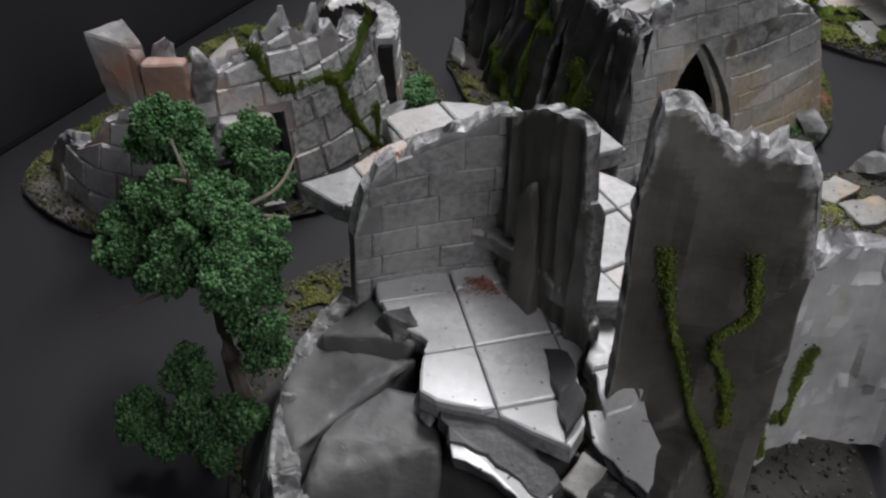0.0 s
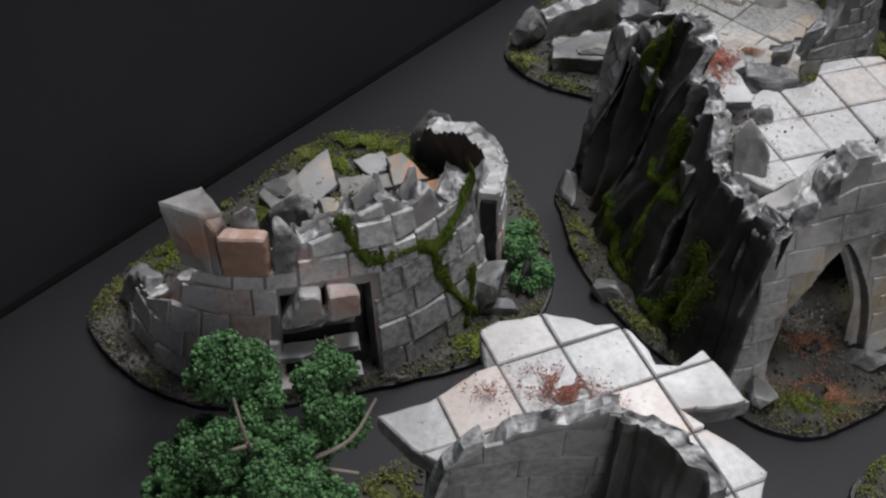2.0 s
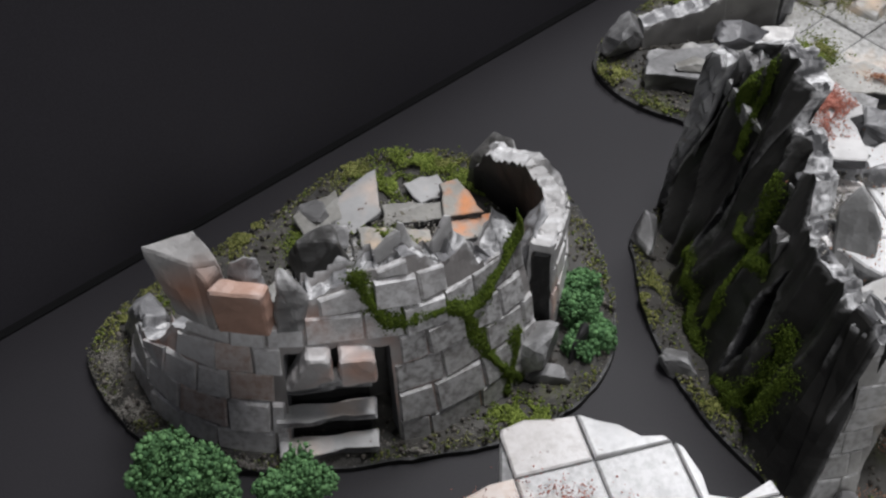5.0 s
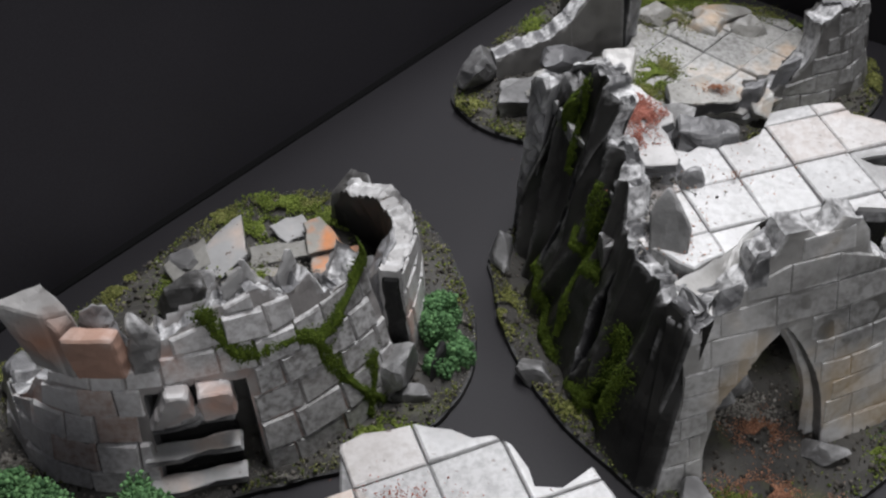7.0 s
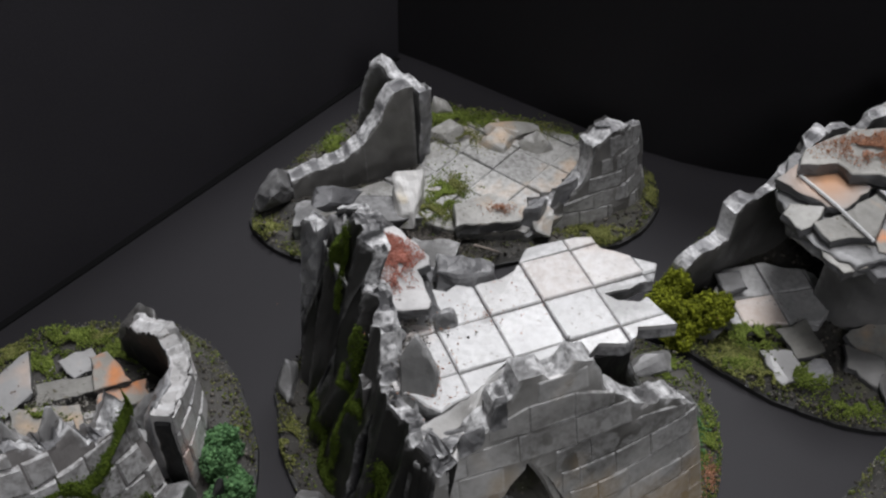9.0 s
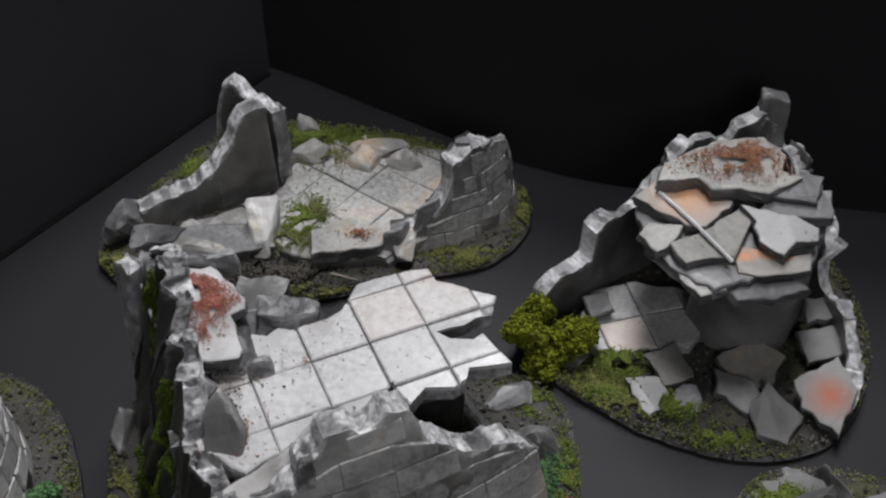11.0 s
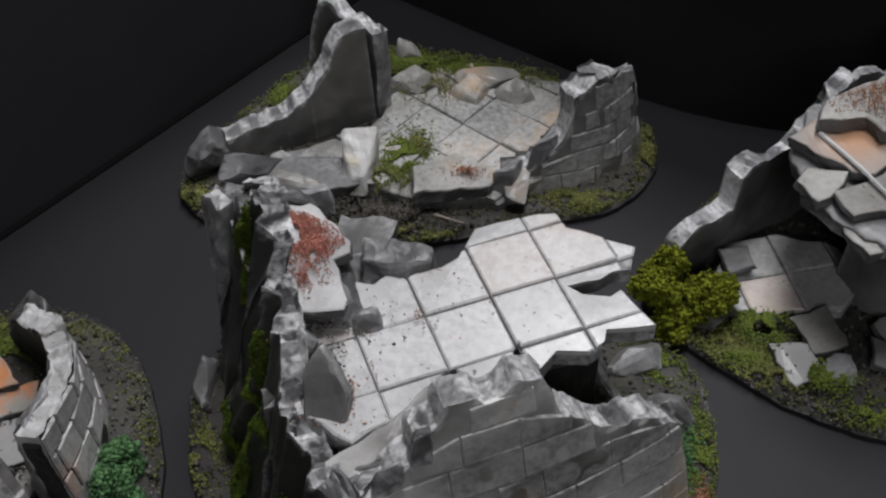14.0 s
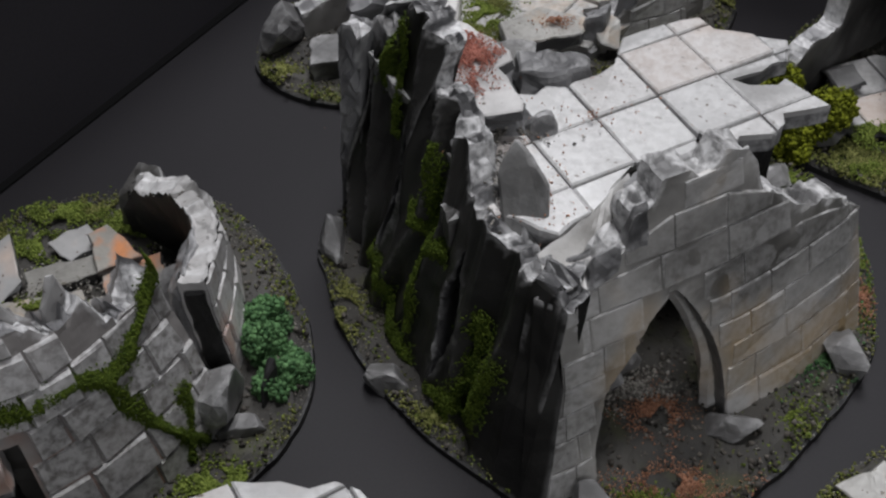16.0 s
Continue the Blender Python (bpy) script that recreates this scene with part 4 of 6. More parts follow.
vine(wall_a, [(0.210, 0.060), (0.224, 0.064), (0.238, 0.072), (0.250, 0.080), (0.262, 0.086)], 0.0042, 1700, M_VINE, 2)
vine(wall_a, [(0.225, 0.008), (0.232, 0.022), (0.236, 0.034)], 0.004, 700, M_VINE, 3)
turf(ruin, [(-0.150, 0.645, 0.02, 0.03, 0.004, 900), (-0.185, 0.585, 0.014, 0.035, 0.004, 900), (-0.213, 0.520, 0.012, 0.03, 0.004, 800), (-0.11, 0.665, 0.03, 0.012, 0.005, 700), (-0.08, 0.667, 0.02, 0.01, 0.006, 400)],
     M_OLIVE, 21, "patchy olive turf", within=RING_A)
turf(ruin, [(-0.125, 0.640, 0.022, 0.014, 0.006, 900), (-0.085, 0.655, 0.020, 0.012, 0.006, 900), (-0.155, 0.590, 0.012, 0.02, 0.006, 600), (-0.112, 0.600, 0.02, 0.008, 0.012, 250)], M_MOSS, 24, "bright moss between the tiles", within=RING_A)
turf(ruin, [(-0.11, 0.60, 0.04, 0.03, 0.010, 900), (-0.06, 0.60, 0.02, 0.03, 0.010, 400)], M_GRIT, 25, "pale rubble crumbs", 0.0011, "rubble", within=RING_A)
for pts, z, tl, mt in (([(-0.165, 0.600), (-0.150, 0.622), (-0.140, 0.606), (-0.152, 0.588)], 0.012, (0.0, 0.1), M_TILE_WORN), ([(-0.075, 0.606), (-0.052, 0.614), (-0.046, 0.594), (-0.066, 0.586)], 0.014, (0.1, 0.0), M_TILE),
                       ([(-0.120, 0.640), (-0.104, 0.652), (-0.092, 0.640), (-0.106, 0.630)], 0.011, (0.0, 0.05), M_TILE)):
    plate(ruin, pts, z, 0.005, mt, int(2000 * pts[0][1]), tl, "floor_tile", "loose broken floor tile")
turf(ruin, [(-0.020, 0.522, 0.024, 0.012, 0.005, 1500), (-0.200, 0.545, 0.01, 0.02, 0.005, 500), (-0.120, 0.660, 0.025, 0.01, 0.008, 700)], M_MOSS, 22, "bright green moss turf", within=RING_A)
turf(ruin, [(-0.190, 0.475, 0.03, 0.012, 0.0038, 2200), (-0.210, 0.495, 0.014, 0.02, 0.0038, 1200), (-0.13, 0.463, 0.04, 0.006, 0.0035, 700), (-0.06, 0.492, 0.03, 0.01, 0.0035, 500)], M_GRIT, 23, "fine grey grit", 0.0006, "grit", within=RING_A)
bush = thing("bush", -0.004, 0.600, "low dark green clump foliage bush beside the wall", "bush")
shrub(bush, [(-0.012, 0.586, 0.010, 0.011), (-0.004, 0.576, 0.008, 0.010), (-0.014, 0.600, 0.011, 0.010), (-0.006, 0.567, 0.007, 0.007)], M_GREEN, 16000, 31, "dark green leaf clump")

edge_turf(ruin, RING_A, 201, ((M_OLIVE, 1500, 0.008, 0.0011, "turf", "olive turf along the rim"), (M_MOSS, 900, 0.010, 0.0012, "moss", "green moss along the rim"), (M_GRIT, 1800, 0.010, 0.0006, "grit", "fine grey grit")))

# ---- central two-storey ruin ----
ANG_B = math.atan2(0.49, 0.871)
UB, VB = Vector((math.cos(ANG_B), math.sin(ANG_B))), Vector((-math.sin(ANG_B), math.cos(ANG_B)))


def b_at(u, v):
    q = Vector((0.09, 0.53)) + UB * u + VB * v
    return (q.x, q.y)


M_SLATE = stone("smooth_slate_grey_slab", (0.10, 0.10, 0.098), (0.24, 0.238, 0.232), edge=0.8, wide=30.0, grain=0.06, rough=0.36, vary=(0.95, 1.05))
# flank colour holds a dark wash plus the shade on this side
M_FLANK = stone("flank_plaster_wash_and_shade", (0.011, 0.011, 0.0106), (0.055, 0.0535, 0.050), edge=0.5, wide=16.0, grain=0.2)
hall = thing("ruined_hall", 0.12, 0.62, "large two-storey grey ruin with arched doorway and tiled floor", "ruin", "model ruins on the table")
RING_B = base_plate(hall, [(0.001, 0.648), (0.005, 0.632), (0.016, 0.602), (0.031, 0.576), (0.055, 0.548), (0.088, 0.522), (0.110, 0.506), (0.130, 0.500), (0.150, 0.504), (0.180, 0.527),
                           (0.212, 0.560), (0.234, 0.590), (0.242, 0.625), (0.241, 0.660), (0.236, 0.683), (0.220, 0.703), (0.196, 0.714), (0.150, 0.728), (0.090, 0.728), (0.040, 0.708), (0.012, 0.680)], 5)


S_F = 0.178  # where the front wall begins along the whole wall


def arch(s, z):
    """Below zero inside the pointed doorway and in the splits of the side wall."""
    half = 0.037 if s < S_F + 0.064 else 0.021
    f = max(0.0, (z - 0.012) / 0.064)
    door = max(abs(s - S_F - 0.064) / half - (1 - min(f, 1.2) ** (1.9 if half > 0.03 else 2.2)), -1 if f < 1 else 1) * 0.02
    split = min((abs(s - 0.118) / 0.008 + abs(z - 0.048) / 0.034 - 1) * 0.006, (abs(s - 0.060) / 0.006 + abs(z - 0.062) / 0.038 - 1) * 0.006)
    return min(door if s > S_F + 0.01 else 1.0, split)


def folds_b(s, z):
    """Deep upright folds of the side wall, dying out at the front."""
    k = max(0.0, min(1.0, (S_F - 0.012 - s) / 0.02))
    f = noise.noise(Vector((s * 52 + 1.2 * noise.noise(Vector((s * 20, z * 12, 4))), z * 5, 9)))
    g = noise.noise(Vector((s * 150, z * 34, 3)))
    return k * (0.0075 * (1.6 * abs(f) - 0.25) + 0.0012 * g)


B_FOOT = [(0.000, 0.166, 0.104), (-0.006, 0.156, 0.116), (-0.008, 0.142, 0.122), (-0.010, 0.128, 0.131), (-0.012, 0.114, 0.124), (-0.013, 0.100, 0.112), (-0.013, 0.086, 0.116), (-0.013, 0.072, 0.127), (-0.013, 0.060, 0.122),
          (-0.013, 0.047, 0.112), (-0.012, 0.034, 0.108), (-0.011, 0.020, 0.098), (-0.009, 0.004, 0.102), (-0.004, -0.010, 0.104), (0.004, -0.0155, 0.094), (0.014, -0.016, 0.092), (0.024, -0.0155, 0.089), (0.034, -0.0155, 0.088), (0.040, -0.0155, 0.098), (0.046, -0.016, 0.100), (0.049, -0.016, 0.110),
          (0.057, -0.016, 0.113), (0.060, -0.016, 0.121), (0.070, -0.016, 0.120), (0.078, -0.016, 0.116), (0.088, -0.016, 0.121), (0.098, -0.015, 0.116), (0.101, -0.015, 0.104), (0.112, -0.014, 0.094), (0.125, -0.012, 0.084), (0.138, -0.009, 0.079), (0.150, -0.007, 0.074), (0.161, -0.003, 0.064)]
CORNER_B = 14  # the wall turns from the flank to the front here
MITRE_B = tuple(UB + VB)
L_CREST = [(0.0, 0.104), (0.010, 0.114), (0.020, 0.120), (0.030, 0.128), (0.044, 0.134), (0.060, 0.133), (0.067, 0.131), (0.070, 0.114), (0.078, 0.118), (0.092, 0.113), (0.100, 0.114), (0.110, 0.101), (0.127, 0.097), (0.137, 0.0935), (0.150, 0.095), (0.165, 0.096), (0.178, 0.094)]
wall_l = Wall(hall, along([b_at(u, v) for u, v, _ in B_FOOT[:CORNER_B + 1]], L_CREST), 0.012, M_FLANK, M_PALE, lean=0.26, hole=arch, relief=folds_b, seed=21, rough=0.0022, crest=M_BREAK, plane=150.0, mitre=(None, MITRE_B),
              step=0.0018, dz=0.003, bricks=False, label="flank wall with deep folds and splits, its shade in the colour", name="flank_wall")
wall_f = Wall(hall, [(*b_at(u, v), z) for u, v, z in B_FOOT[CORNER_B:]], 0.013, M_PALE, M_PALE, crest=M_STONE, plane=110.0, mitre=(MITRE_B, None), course=0.0125, length=0.025, lean=0.26, hole=lambda s, z: arch(s + S_F + 0.004, z), seed=22, proud=0.0002, rough=0.0018, gap=0.0004,
              step=0.0018, dz=0.003, label="pale plaster front wall with a pointed doorway", name="front_wall")
wall_k = Wall(hall, [(*b_at(0.000, 0.166), 0.108), (*b_at(0.012, 0.172), 0.105), (*b_at(0.030, 0.172), 0.085), (*b_at(0.055, 0.165), 0.060), (*b_at(0.080, 0.158), 0.040)], 0.012, M_CORE, M_DARK, lean=0.1, side=-1, seed=23,
              rough=0.006, label="broken rear wall stub", name="rear_wall")
# inner ring of the doorway
curve = []
for k in range(15):
    z = 0.004 + 0.070 * k / 14
    f = max(0, (z - 0.012) / 0.064)
    curve.append(wall_f.at(0.060 + 0.021 * (1 - f ** 2.2) - 0.002, z, 0.010))
part("arch_moulding", tube(curve, 0.0034, 0.003, 6), M_PALE, hall, "curved pale arch moulding")
B_FLOOR = [(0.016, 0.045), (0.022, 0.038), (0.0299, 0.0258), (0.0436, 0.0302), (0.0532, 0.034), (0.0585, 0.0371), (0.0694, 0.0434), (0.0741, 0.0443), (0.080, 0.036), (0.0862, 0.0353), (0.0943, 0.0333), (0.098, 0.045), (0.1005, 0.0465), (0.1029, 0.0326), (0.1123, 0.0385), (0.1239, 0.0338),
           (0.1304, 0.0354), (0.1333, 0.0415), (0.1447, 0.0383), (0.1532, 0.0363), (0.1486, 0.0563), (0.1427, 0.0541), (0.132, 0.060), (0.129, 0.0665), (0.1571, 0.0665), (0.1642, 0.0757), (0.1596, 0.0793), (0.1417, 0.0952), (0.1417, 0.1039), (0.1263, 0.1067),
           (0.1068, 0.1078), (0.0961, 0.0954), (0.0867, 0.0927), (0.0703, 0.0931), (0.067, 0.0976), (0.0591, 0.0945), (0.052, 0.098), (0.040, 0.150), (0.014, 0.150)]
tiled_floor(hall, [b_at(*q) for q in B_FLOOR], 0.098, b_at(0.0725, 0.0715), ANG_B, 0.0272, 0.009, M_TILE_HALL, 31, 0.0007, label="upper floor slab broken at its edges", wobble=0.0009, slab_mat=M_BREAK)
# piers that carry the upper floor
for u, v, w, d in ((0.06, 0.12, 0.012, 0.02), (0.125, 0.075, 0.014, 0.012), (0.03, 0.05, 0.01, 0.012)):
    q = b_at(u, v)
    bm = bmesh.new()
    bmesh.ops.create_cube(bm, size=1)
    bmesh.ops.subdivide_edges(bm, edges=bm.edges[:], cuts=4, use_grid_fill=True)
    for vt in bm.verts:
        p = Vector((vt.co.x * w * 2, vt.co.y * d * 2, 0.003 + (vt.co.z + 0.5) * 0.087))
        p += Vector((jag(p.x, p.y, p.z, 90, 0.004), jag(p.y, p.z, p.x, 90, 0.004), 0))
        vt.co = (q[0] + p.x, q[1] + p.y, p.z)
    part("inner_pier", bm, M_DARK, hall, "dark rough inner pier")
# added wall; its dark colour paints the shade seen through the doorway
Wall(hall, [(*b_at(0.005, 0.060), 0.085), (*b_at(0.06, 0.052), 0.086), (*b_at(0.12, 0.050), 0.085), (*b_at(0.150, 0.040), 0.03)], 0.010, M_DARK, M_DARK, lean=0.0, seed=24, bricks=False, rough=0.003, label="wall added inside the hall, dark in colour for shade", name="inner_wall")
plate(hall, [b_at(*q) for q in ((0.0265, 0.128), (0.036, 0.134), (0.0455, 0.131), (0.0545, 0.106), (0.0525, 0.100), (0.0455, 0.0985), (0.0455, 0.078), (0.0420, 0.0745), (0.0215, 0.081), (0.0205, 0.096))], 0.1125, 0.006, M_WHITE, 33, (0.0, 0.03), label="raised pale slab strewn with red litter")
chunk(hall, [(*b_at(u, v), z) for u, v, z in ((0.016, 0.134, 0.095), (0.052, 0.132, 0.095), (0.050, 0.150, 0.095), (0.016, 0.158, 0.095), (0.018, 0.136, 0.113), (0.034, 0.136, 0.115), (0.048, 0.136, 0.108), (0.044, 0.146, 0.110), (0.020, 0.152, 0.112))], M_STONE, 378, "broken_mass", "broken grey blocks behind the slab", 0.0020)
chunk(hall, [(*b_at(u, v), z) for u, v, z in ((0.044, 0.072, 0.097), (0.056, 0.070, 0.097), (0.058, 0.078, 0.097), (0.046, 0.082, 0.097), (0.047, 0.074, 0.1065), (0.054, 0.073, 0.107), (0.055, 0.078, 0.105))], M_BREAK, 379, "broken_chip", "dark broken chip", 0.0012)
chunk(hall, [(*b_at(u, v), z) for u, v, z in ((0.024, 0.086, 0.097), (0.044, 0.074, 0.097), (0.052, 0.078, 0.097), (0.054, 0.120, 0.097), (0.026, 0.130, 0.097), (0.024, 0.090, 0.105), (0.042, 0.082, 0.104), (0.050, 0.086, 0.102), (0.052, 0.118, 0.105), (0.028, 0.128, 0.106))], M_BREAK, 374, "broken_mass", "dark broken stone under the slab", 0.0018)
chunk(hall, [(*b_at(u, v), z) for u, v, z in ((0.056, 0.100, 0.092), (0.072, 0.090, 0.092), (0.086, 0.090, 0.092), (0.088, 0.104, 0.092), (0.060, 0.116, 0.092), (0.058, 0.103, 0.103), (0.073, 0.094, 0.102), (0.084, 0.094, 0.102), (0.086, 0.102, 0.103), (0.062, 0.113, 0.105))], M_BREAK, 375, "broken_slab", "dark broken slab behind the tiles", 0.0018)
turf(hall, [(*b_at(0.028, 0.060), 0.010, 0.020, 0.0985, 160), (*b_at(0.040, 0.076), 0.014, 0.006, 0.0985, 120)], M_GRIT, 47, "broken grey crumbs", 0.0011, "rubble")
for u, v, z, sx, sy, sz, sd in ((0.022, 0.078, 0.102, 0.007, 0.008, 0.006, 3),
                                (0.075, 0.108, 0.086, 0.018, 0.006, 0.006, 5), (0.058, 0.114, 0.086, 0.012, 0.008, 0.007, 6), 
                                (0.026, 0.172, 0.104, 0.014, 0.008, 0.008, 10)):
    q = b_at(u, v)
    rock(hall, q[0], q[1], z, sx, sy, sz, 60 + sd, M_CORE, rz=ANG_B)
turf(hall, [(*b_at(0.036, 0.120), 0.015, 0.013, 0.1128, 2000), (*b_at(0.040, 0.108), 0.016, 0.012, 0.1125, 1300), (*b_at(0.033, 0.094), 0.009, 0.010, 0.1120, 240)], M_RED, 41, "scattered brick red litter", 0.0006, "litter", within=outline([b_at(*q) for q in ((0.028, 0.127), (0.036, 0.132), (0.0445, 0.129), (0.053, 0.106), (0.0445, 0.100), (0.0445, 0.079), (0.0415, 0.076), (0.0225, 0.082), (0.0215, 0.096))], 0.001, 0.0, 1))
chunk(hall, [(*b_at(u + du, v + dv), z + dz) for u, v, z in ((0.015, 0.0375, 0.090), (0.027, 0.029, 0.090), (0.0204, 0.0527, 0.110), (0.0335, 0.0395, 0.107), (0.0285, 0.0549, 0.1195), (0.0310, 0.049, 0.116)) for du, dv, dz in ((0, 0, 0), (0.003, 0.004, -0.004))], M_SLATE, 371, "upright_slab", "upright rounded grey slab", 0.0006)
sheet(hall, ([(*b_at(u, v), z) for u, v, z in ((0.017, 0.006, 0.0915), (0.021, 0.006, 0.0895), (0.026, 0.0065, 0.0885), (0.036, 0.008, 0.0905), (0.046, 0.010, 0.0995), (0.056, 0.013, 0.107))],
             [(*b_at(u, v), z) for u, v, z in ((0.019, 0.022, 0.0985), (0.025, 0.024, 0.0985), (0.032, 0.026, 0.0975), (0.044, 0.031, 0.0975), (0.055, 0.036, 0.0975), (0.066, 0.040, 0.099))]), 0.006, M_PALE, "plaster_ledge", "smooth concave plaster between the floor and the wall", 0.0015, 3)
# black block added to paint the shadowed void under the floor edge
chunk(hall, [(*b_at(u, v), z) for u in (0.106, 0.131) for v, z in ((0.038, 0.088), (0.047, 0.088), (0.034, 0.01), (0.047, 0.01))], M_RIM_SHADE, 376, "inner_wall", "added block, black in colour for the shaded void below the floor")
chunk(hall, [(*b_at(u, v), z) for u, v, z in ((0.062, 0.026, 0.098), (0.074, 0.024, 0.100), (0.060, 0.036, 0.0985), (0.072, 0.040, 0.0985), (0.064, 0.030, 0.106), (0.072, 0.032, 0.104))], M_CORE, 377, "broken_chip", "pale broken lump at the floor edge", 0.0012)
chunk(hall, [(*b_at(u, v), z) for u, v, z in ((0.046, 0.008, 0.098), (0.054, 0.008, 0.098), (0.048, 0.014, 0.114), (0.055, 0.013, 0.116), (0.046, 0.016, 0.098), (0.054, 0.016, 0.100))], M_BREAK, 372, "broken_chip", "dark chip in the broken crest")
chunk(hall, [(*b_at(u, v), z) for u, v, z in ((0.030, 0.006, 0.088), (0.042, 0.006, 0.092), (0.034, 0.012, 0.100), (0.044, 0.010, 0.104), (0.032, 0.016, 0.088), (0.042, 0.014, 0.094))], M_BREAK, 373, "broken_chip", "dark chip in the broken crest")
turf(hall, [(*b_at(0.07, 0.07), 0.06, 0.03, 0.0985, 60), (*b_at(0.036, 0.045), 0.012, 0.018, 0.0985, 110)], M_LITTER, 42, "loose red brown crumbs", 0.0007, "litter")
vine(wall_l, [(0.040, 0.126), (0.042, 0.100), (0.046, 0.080)], 0.003, 600, M_VINE, 5, "strip of dull green moss")
vine(wall_l, [(0.084, 0.100), (0.088, 0.080), (0.092, 0.05), (0.096, 0.02)], 0.0034, 900, M_VINE, 6, "strip of dull green moss")
vine(wall_l, [(0.136, 0.06), (0.138, 0.03), (0.130, 0.008)], 0.005, 1100, M_VINE, 7, "strip of dull green moss")
vine(wall_l, [(0.150, 0.050), (0.148, 0.034), (0.144, 0.018), (0.120, 0.010)], 0.005, 900, M_VINE, 12, "patch of dull green moss")
vine(wall_l, [(0.078, 0.066), (0.090, 0.062), (0.104, 0.066)], 0.004, 800, M_VINE, 13, "patch of dull green moss")
vine(wall_l, [(0.030, 0.110), (0.032, 0.095)], 0.005, 500, M_VINE, 14, "patch of dull green moss")
vine(wall_l, [(0.060, 0.030), (0.080, 0.012), (0.100, 0.008)], 0.006, 900, M_VINE, 15, "patch of dull green moss")
turf(hall, [(0.018, 0.610, 0.010, 0.03, 0.004, 900), (0.060, 0.556, 0.03, 0.014, 0.004, 500)], M_OLIVE, 43, "olive turf at the wall foot", within=RING_B)
turf(hall, [(0.212, 0.600, 0.016, 0.03, 0.006, 900), (0.222, 0.640, 0.014, 0.03, 0.007, 900)], M_GREEN, 48, "dark green moss", within=RING_B)
turf(hall, [(0.215, 0.620, 0.018, 0.04, 0.005, 700)], M_GRIT, 49, "grey rubble", 0.0014, "rubble", within=RING_B)
turf(hall, [(0.234, 0.640, 0.012, 0.04, 0.004, 1300), (0.215, 0.690, 0.02, 0.016, 0.004, 700), (0.140, 0.520, 0.03, 0.012, 0.004, 500), (0.195, 0.56, 0.02, 0.02, 0.004, 350)], M_MOSS, 44, "green turf", within=RING_B)
turf(hall, [(*b_at(0.06, 0.012), 0.03, 0.02, 0.0045, 900)], M_GRIT, 46, "dark rubble in the doorway", 0.0013, "rubble", within=RING_B)
turf(hall, [(0.150, 0.528, 0.034, 0.018, 0.004, 1800), (*b_at(0.062, 0.0), 0.02, 0.016, 0.005, 900), (0.235, 0.62, 0.01, 0.02, 0.005, 300)], M_LITTER, 45, "brown litter before the doorway", 0.0007, "litter", within=RING_B)
for x, y, z, sx, sy, sz, sd in ((*b_at(0.048, 0.020), 0.008, 0.008, 0.006, 0.006, 11), (*b_at(0.064, 0.024), 0.008, 0.007, 0.006, 0.007, 12), (0.036, 0.575, 0.006, 0.010, 0.007, 0.005, 1), (0.118, 0.520, 0.008, 0.010, 0.007, 0.007, 2), (0.172, 0.553, 0.008, 0.011, 0.007, 0.007, 3), (0.222, 0.588, 0.010, 0.007, 0.009, 0.010, 4),
                                (0.220, 0.66, 0.012, 0.010, 0.009, 0.010, 5), (0.205, 0.69, 0.008, 0.012, 0.008, 0.006, 6), (0.008, 0.65, 0.008, 0.007, 0.012, 0.008, 7)):
    rock(hall, x, y, z, sx, sy, sz, 80 + sd, M_STONE)

edge_turf(hall, RING_B, 202, ((M_OLIVE, 1500, 0.008, 0.0011, "turf", "olive turf along the rim"), (M_MOSS, 900, 0.010, 0.0012, "moss", "green moss along the rim"), (M_GRIT, 1200, 0.010, 0.0006, "grit", "fine grey grit")))

# ---- rear ruin with the tall spur ----
M_SPUR = stone("airbrushed_grey_plaster", (0.06, 0.058, 0.055), (0.27, 0.262, 0.25), edge=0.5, wide=18.0, grain=0.08, rough=0.34, vary=(0.92, 1.08))
M_LEAN = stone("white_stone_with_yellow_tint", (0.50, 0.49, 0.47), (0.68, 0.67, 0.65), tint=(0.58, 0.47, 0.27), tint_at=0.62, edge=0.6)
spur = thing("ruined_courtyard", 0.09, 0.84, "low grey ruin with a tall curved spur and mossy paving", "ruin", "model ruins on the table")
RING_C = base_plate(spur, [(-0.050, 0.788), (-0.044, 0.767), (-0.018, 0.749), (0.030, 0.742), (0.090, 0.752), (0.150, 0.776), (0.186, 0.790), (0.207, 0.818), (0.209, 0.848), (0.192, 0.875), (0.157, 0.894), (0.124, 0.908),
                           (0.063, 0.917), (0.030, 0.912), (0.000, 0.899), (-0.024, 0.860), (-0.044, 0.815)], 7)
S_FOOT = [(-0.024, 0.796), (-0.010, 0.803), (0.006, 0.812), (0.020, 0.821), (0.032, 0.829), (0.041, 0.836), (0.050, 0.843)]
wall_s = Wall(spur, along(S_FOOT, [(0.0, 0.020), (0.012, 0.023), (0.034, 0.0265), (0.050, 0.035), (0.061, 0.047), (0.068, 0.058), (0.074, 0.066), (0.082, 0.0675), (0.090, 0.066)]),
              0.013, M_SPUR, M_STONE, lean=0.12, seed=31, bricks=False, rough=0.0010, step=0.002, dz=0.0025, crest=M_CORE, label="smooth grey wall sweeping up to a spur", name="spur_wall")
wall_t = Wall(spur, [(0.050, 0.845, 0.064), (0.040, 0.855, 0.062), (0.029, 0.862, 0.064), (0.018, 0.869, 0.068), (0.010, 0.872, 0.052), (0.004, 0.872, 0.030)], 0.010, M_STONE, M_DARK, lean=0.0, side=-1, seed=32, rough=0.004, bricks=False, crest=M_CORE, label="jagged back of the spur", name="spur_back")
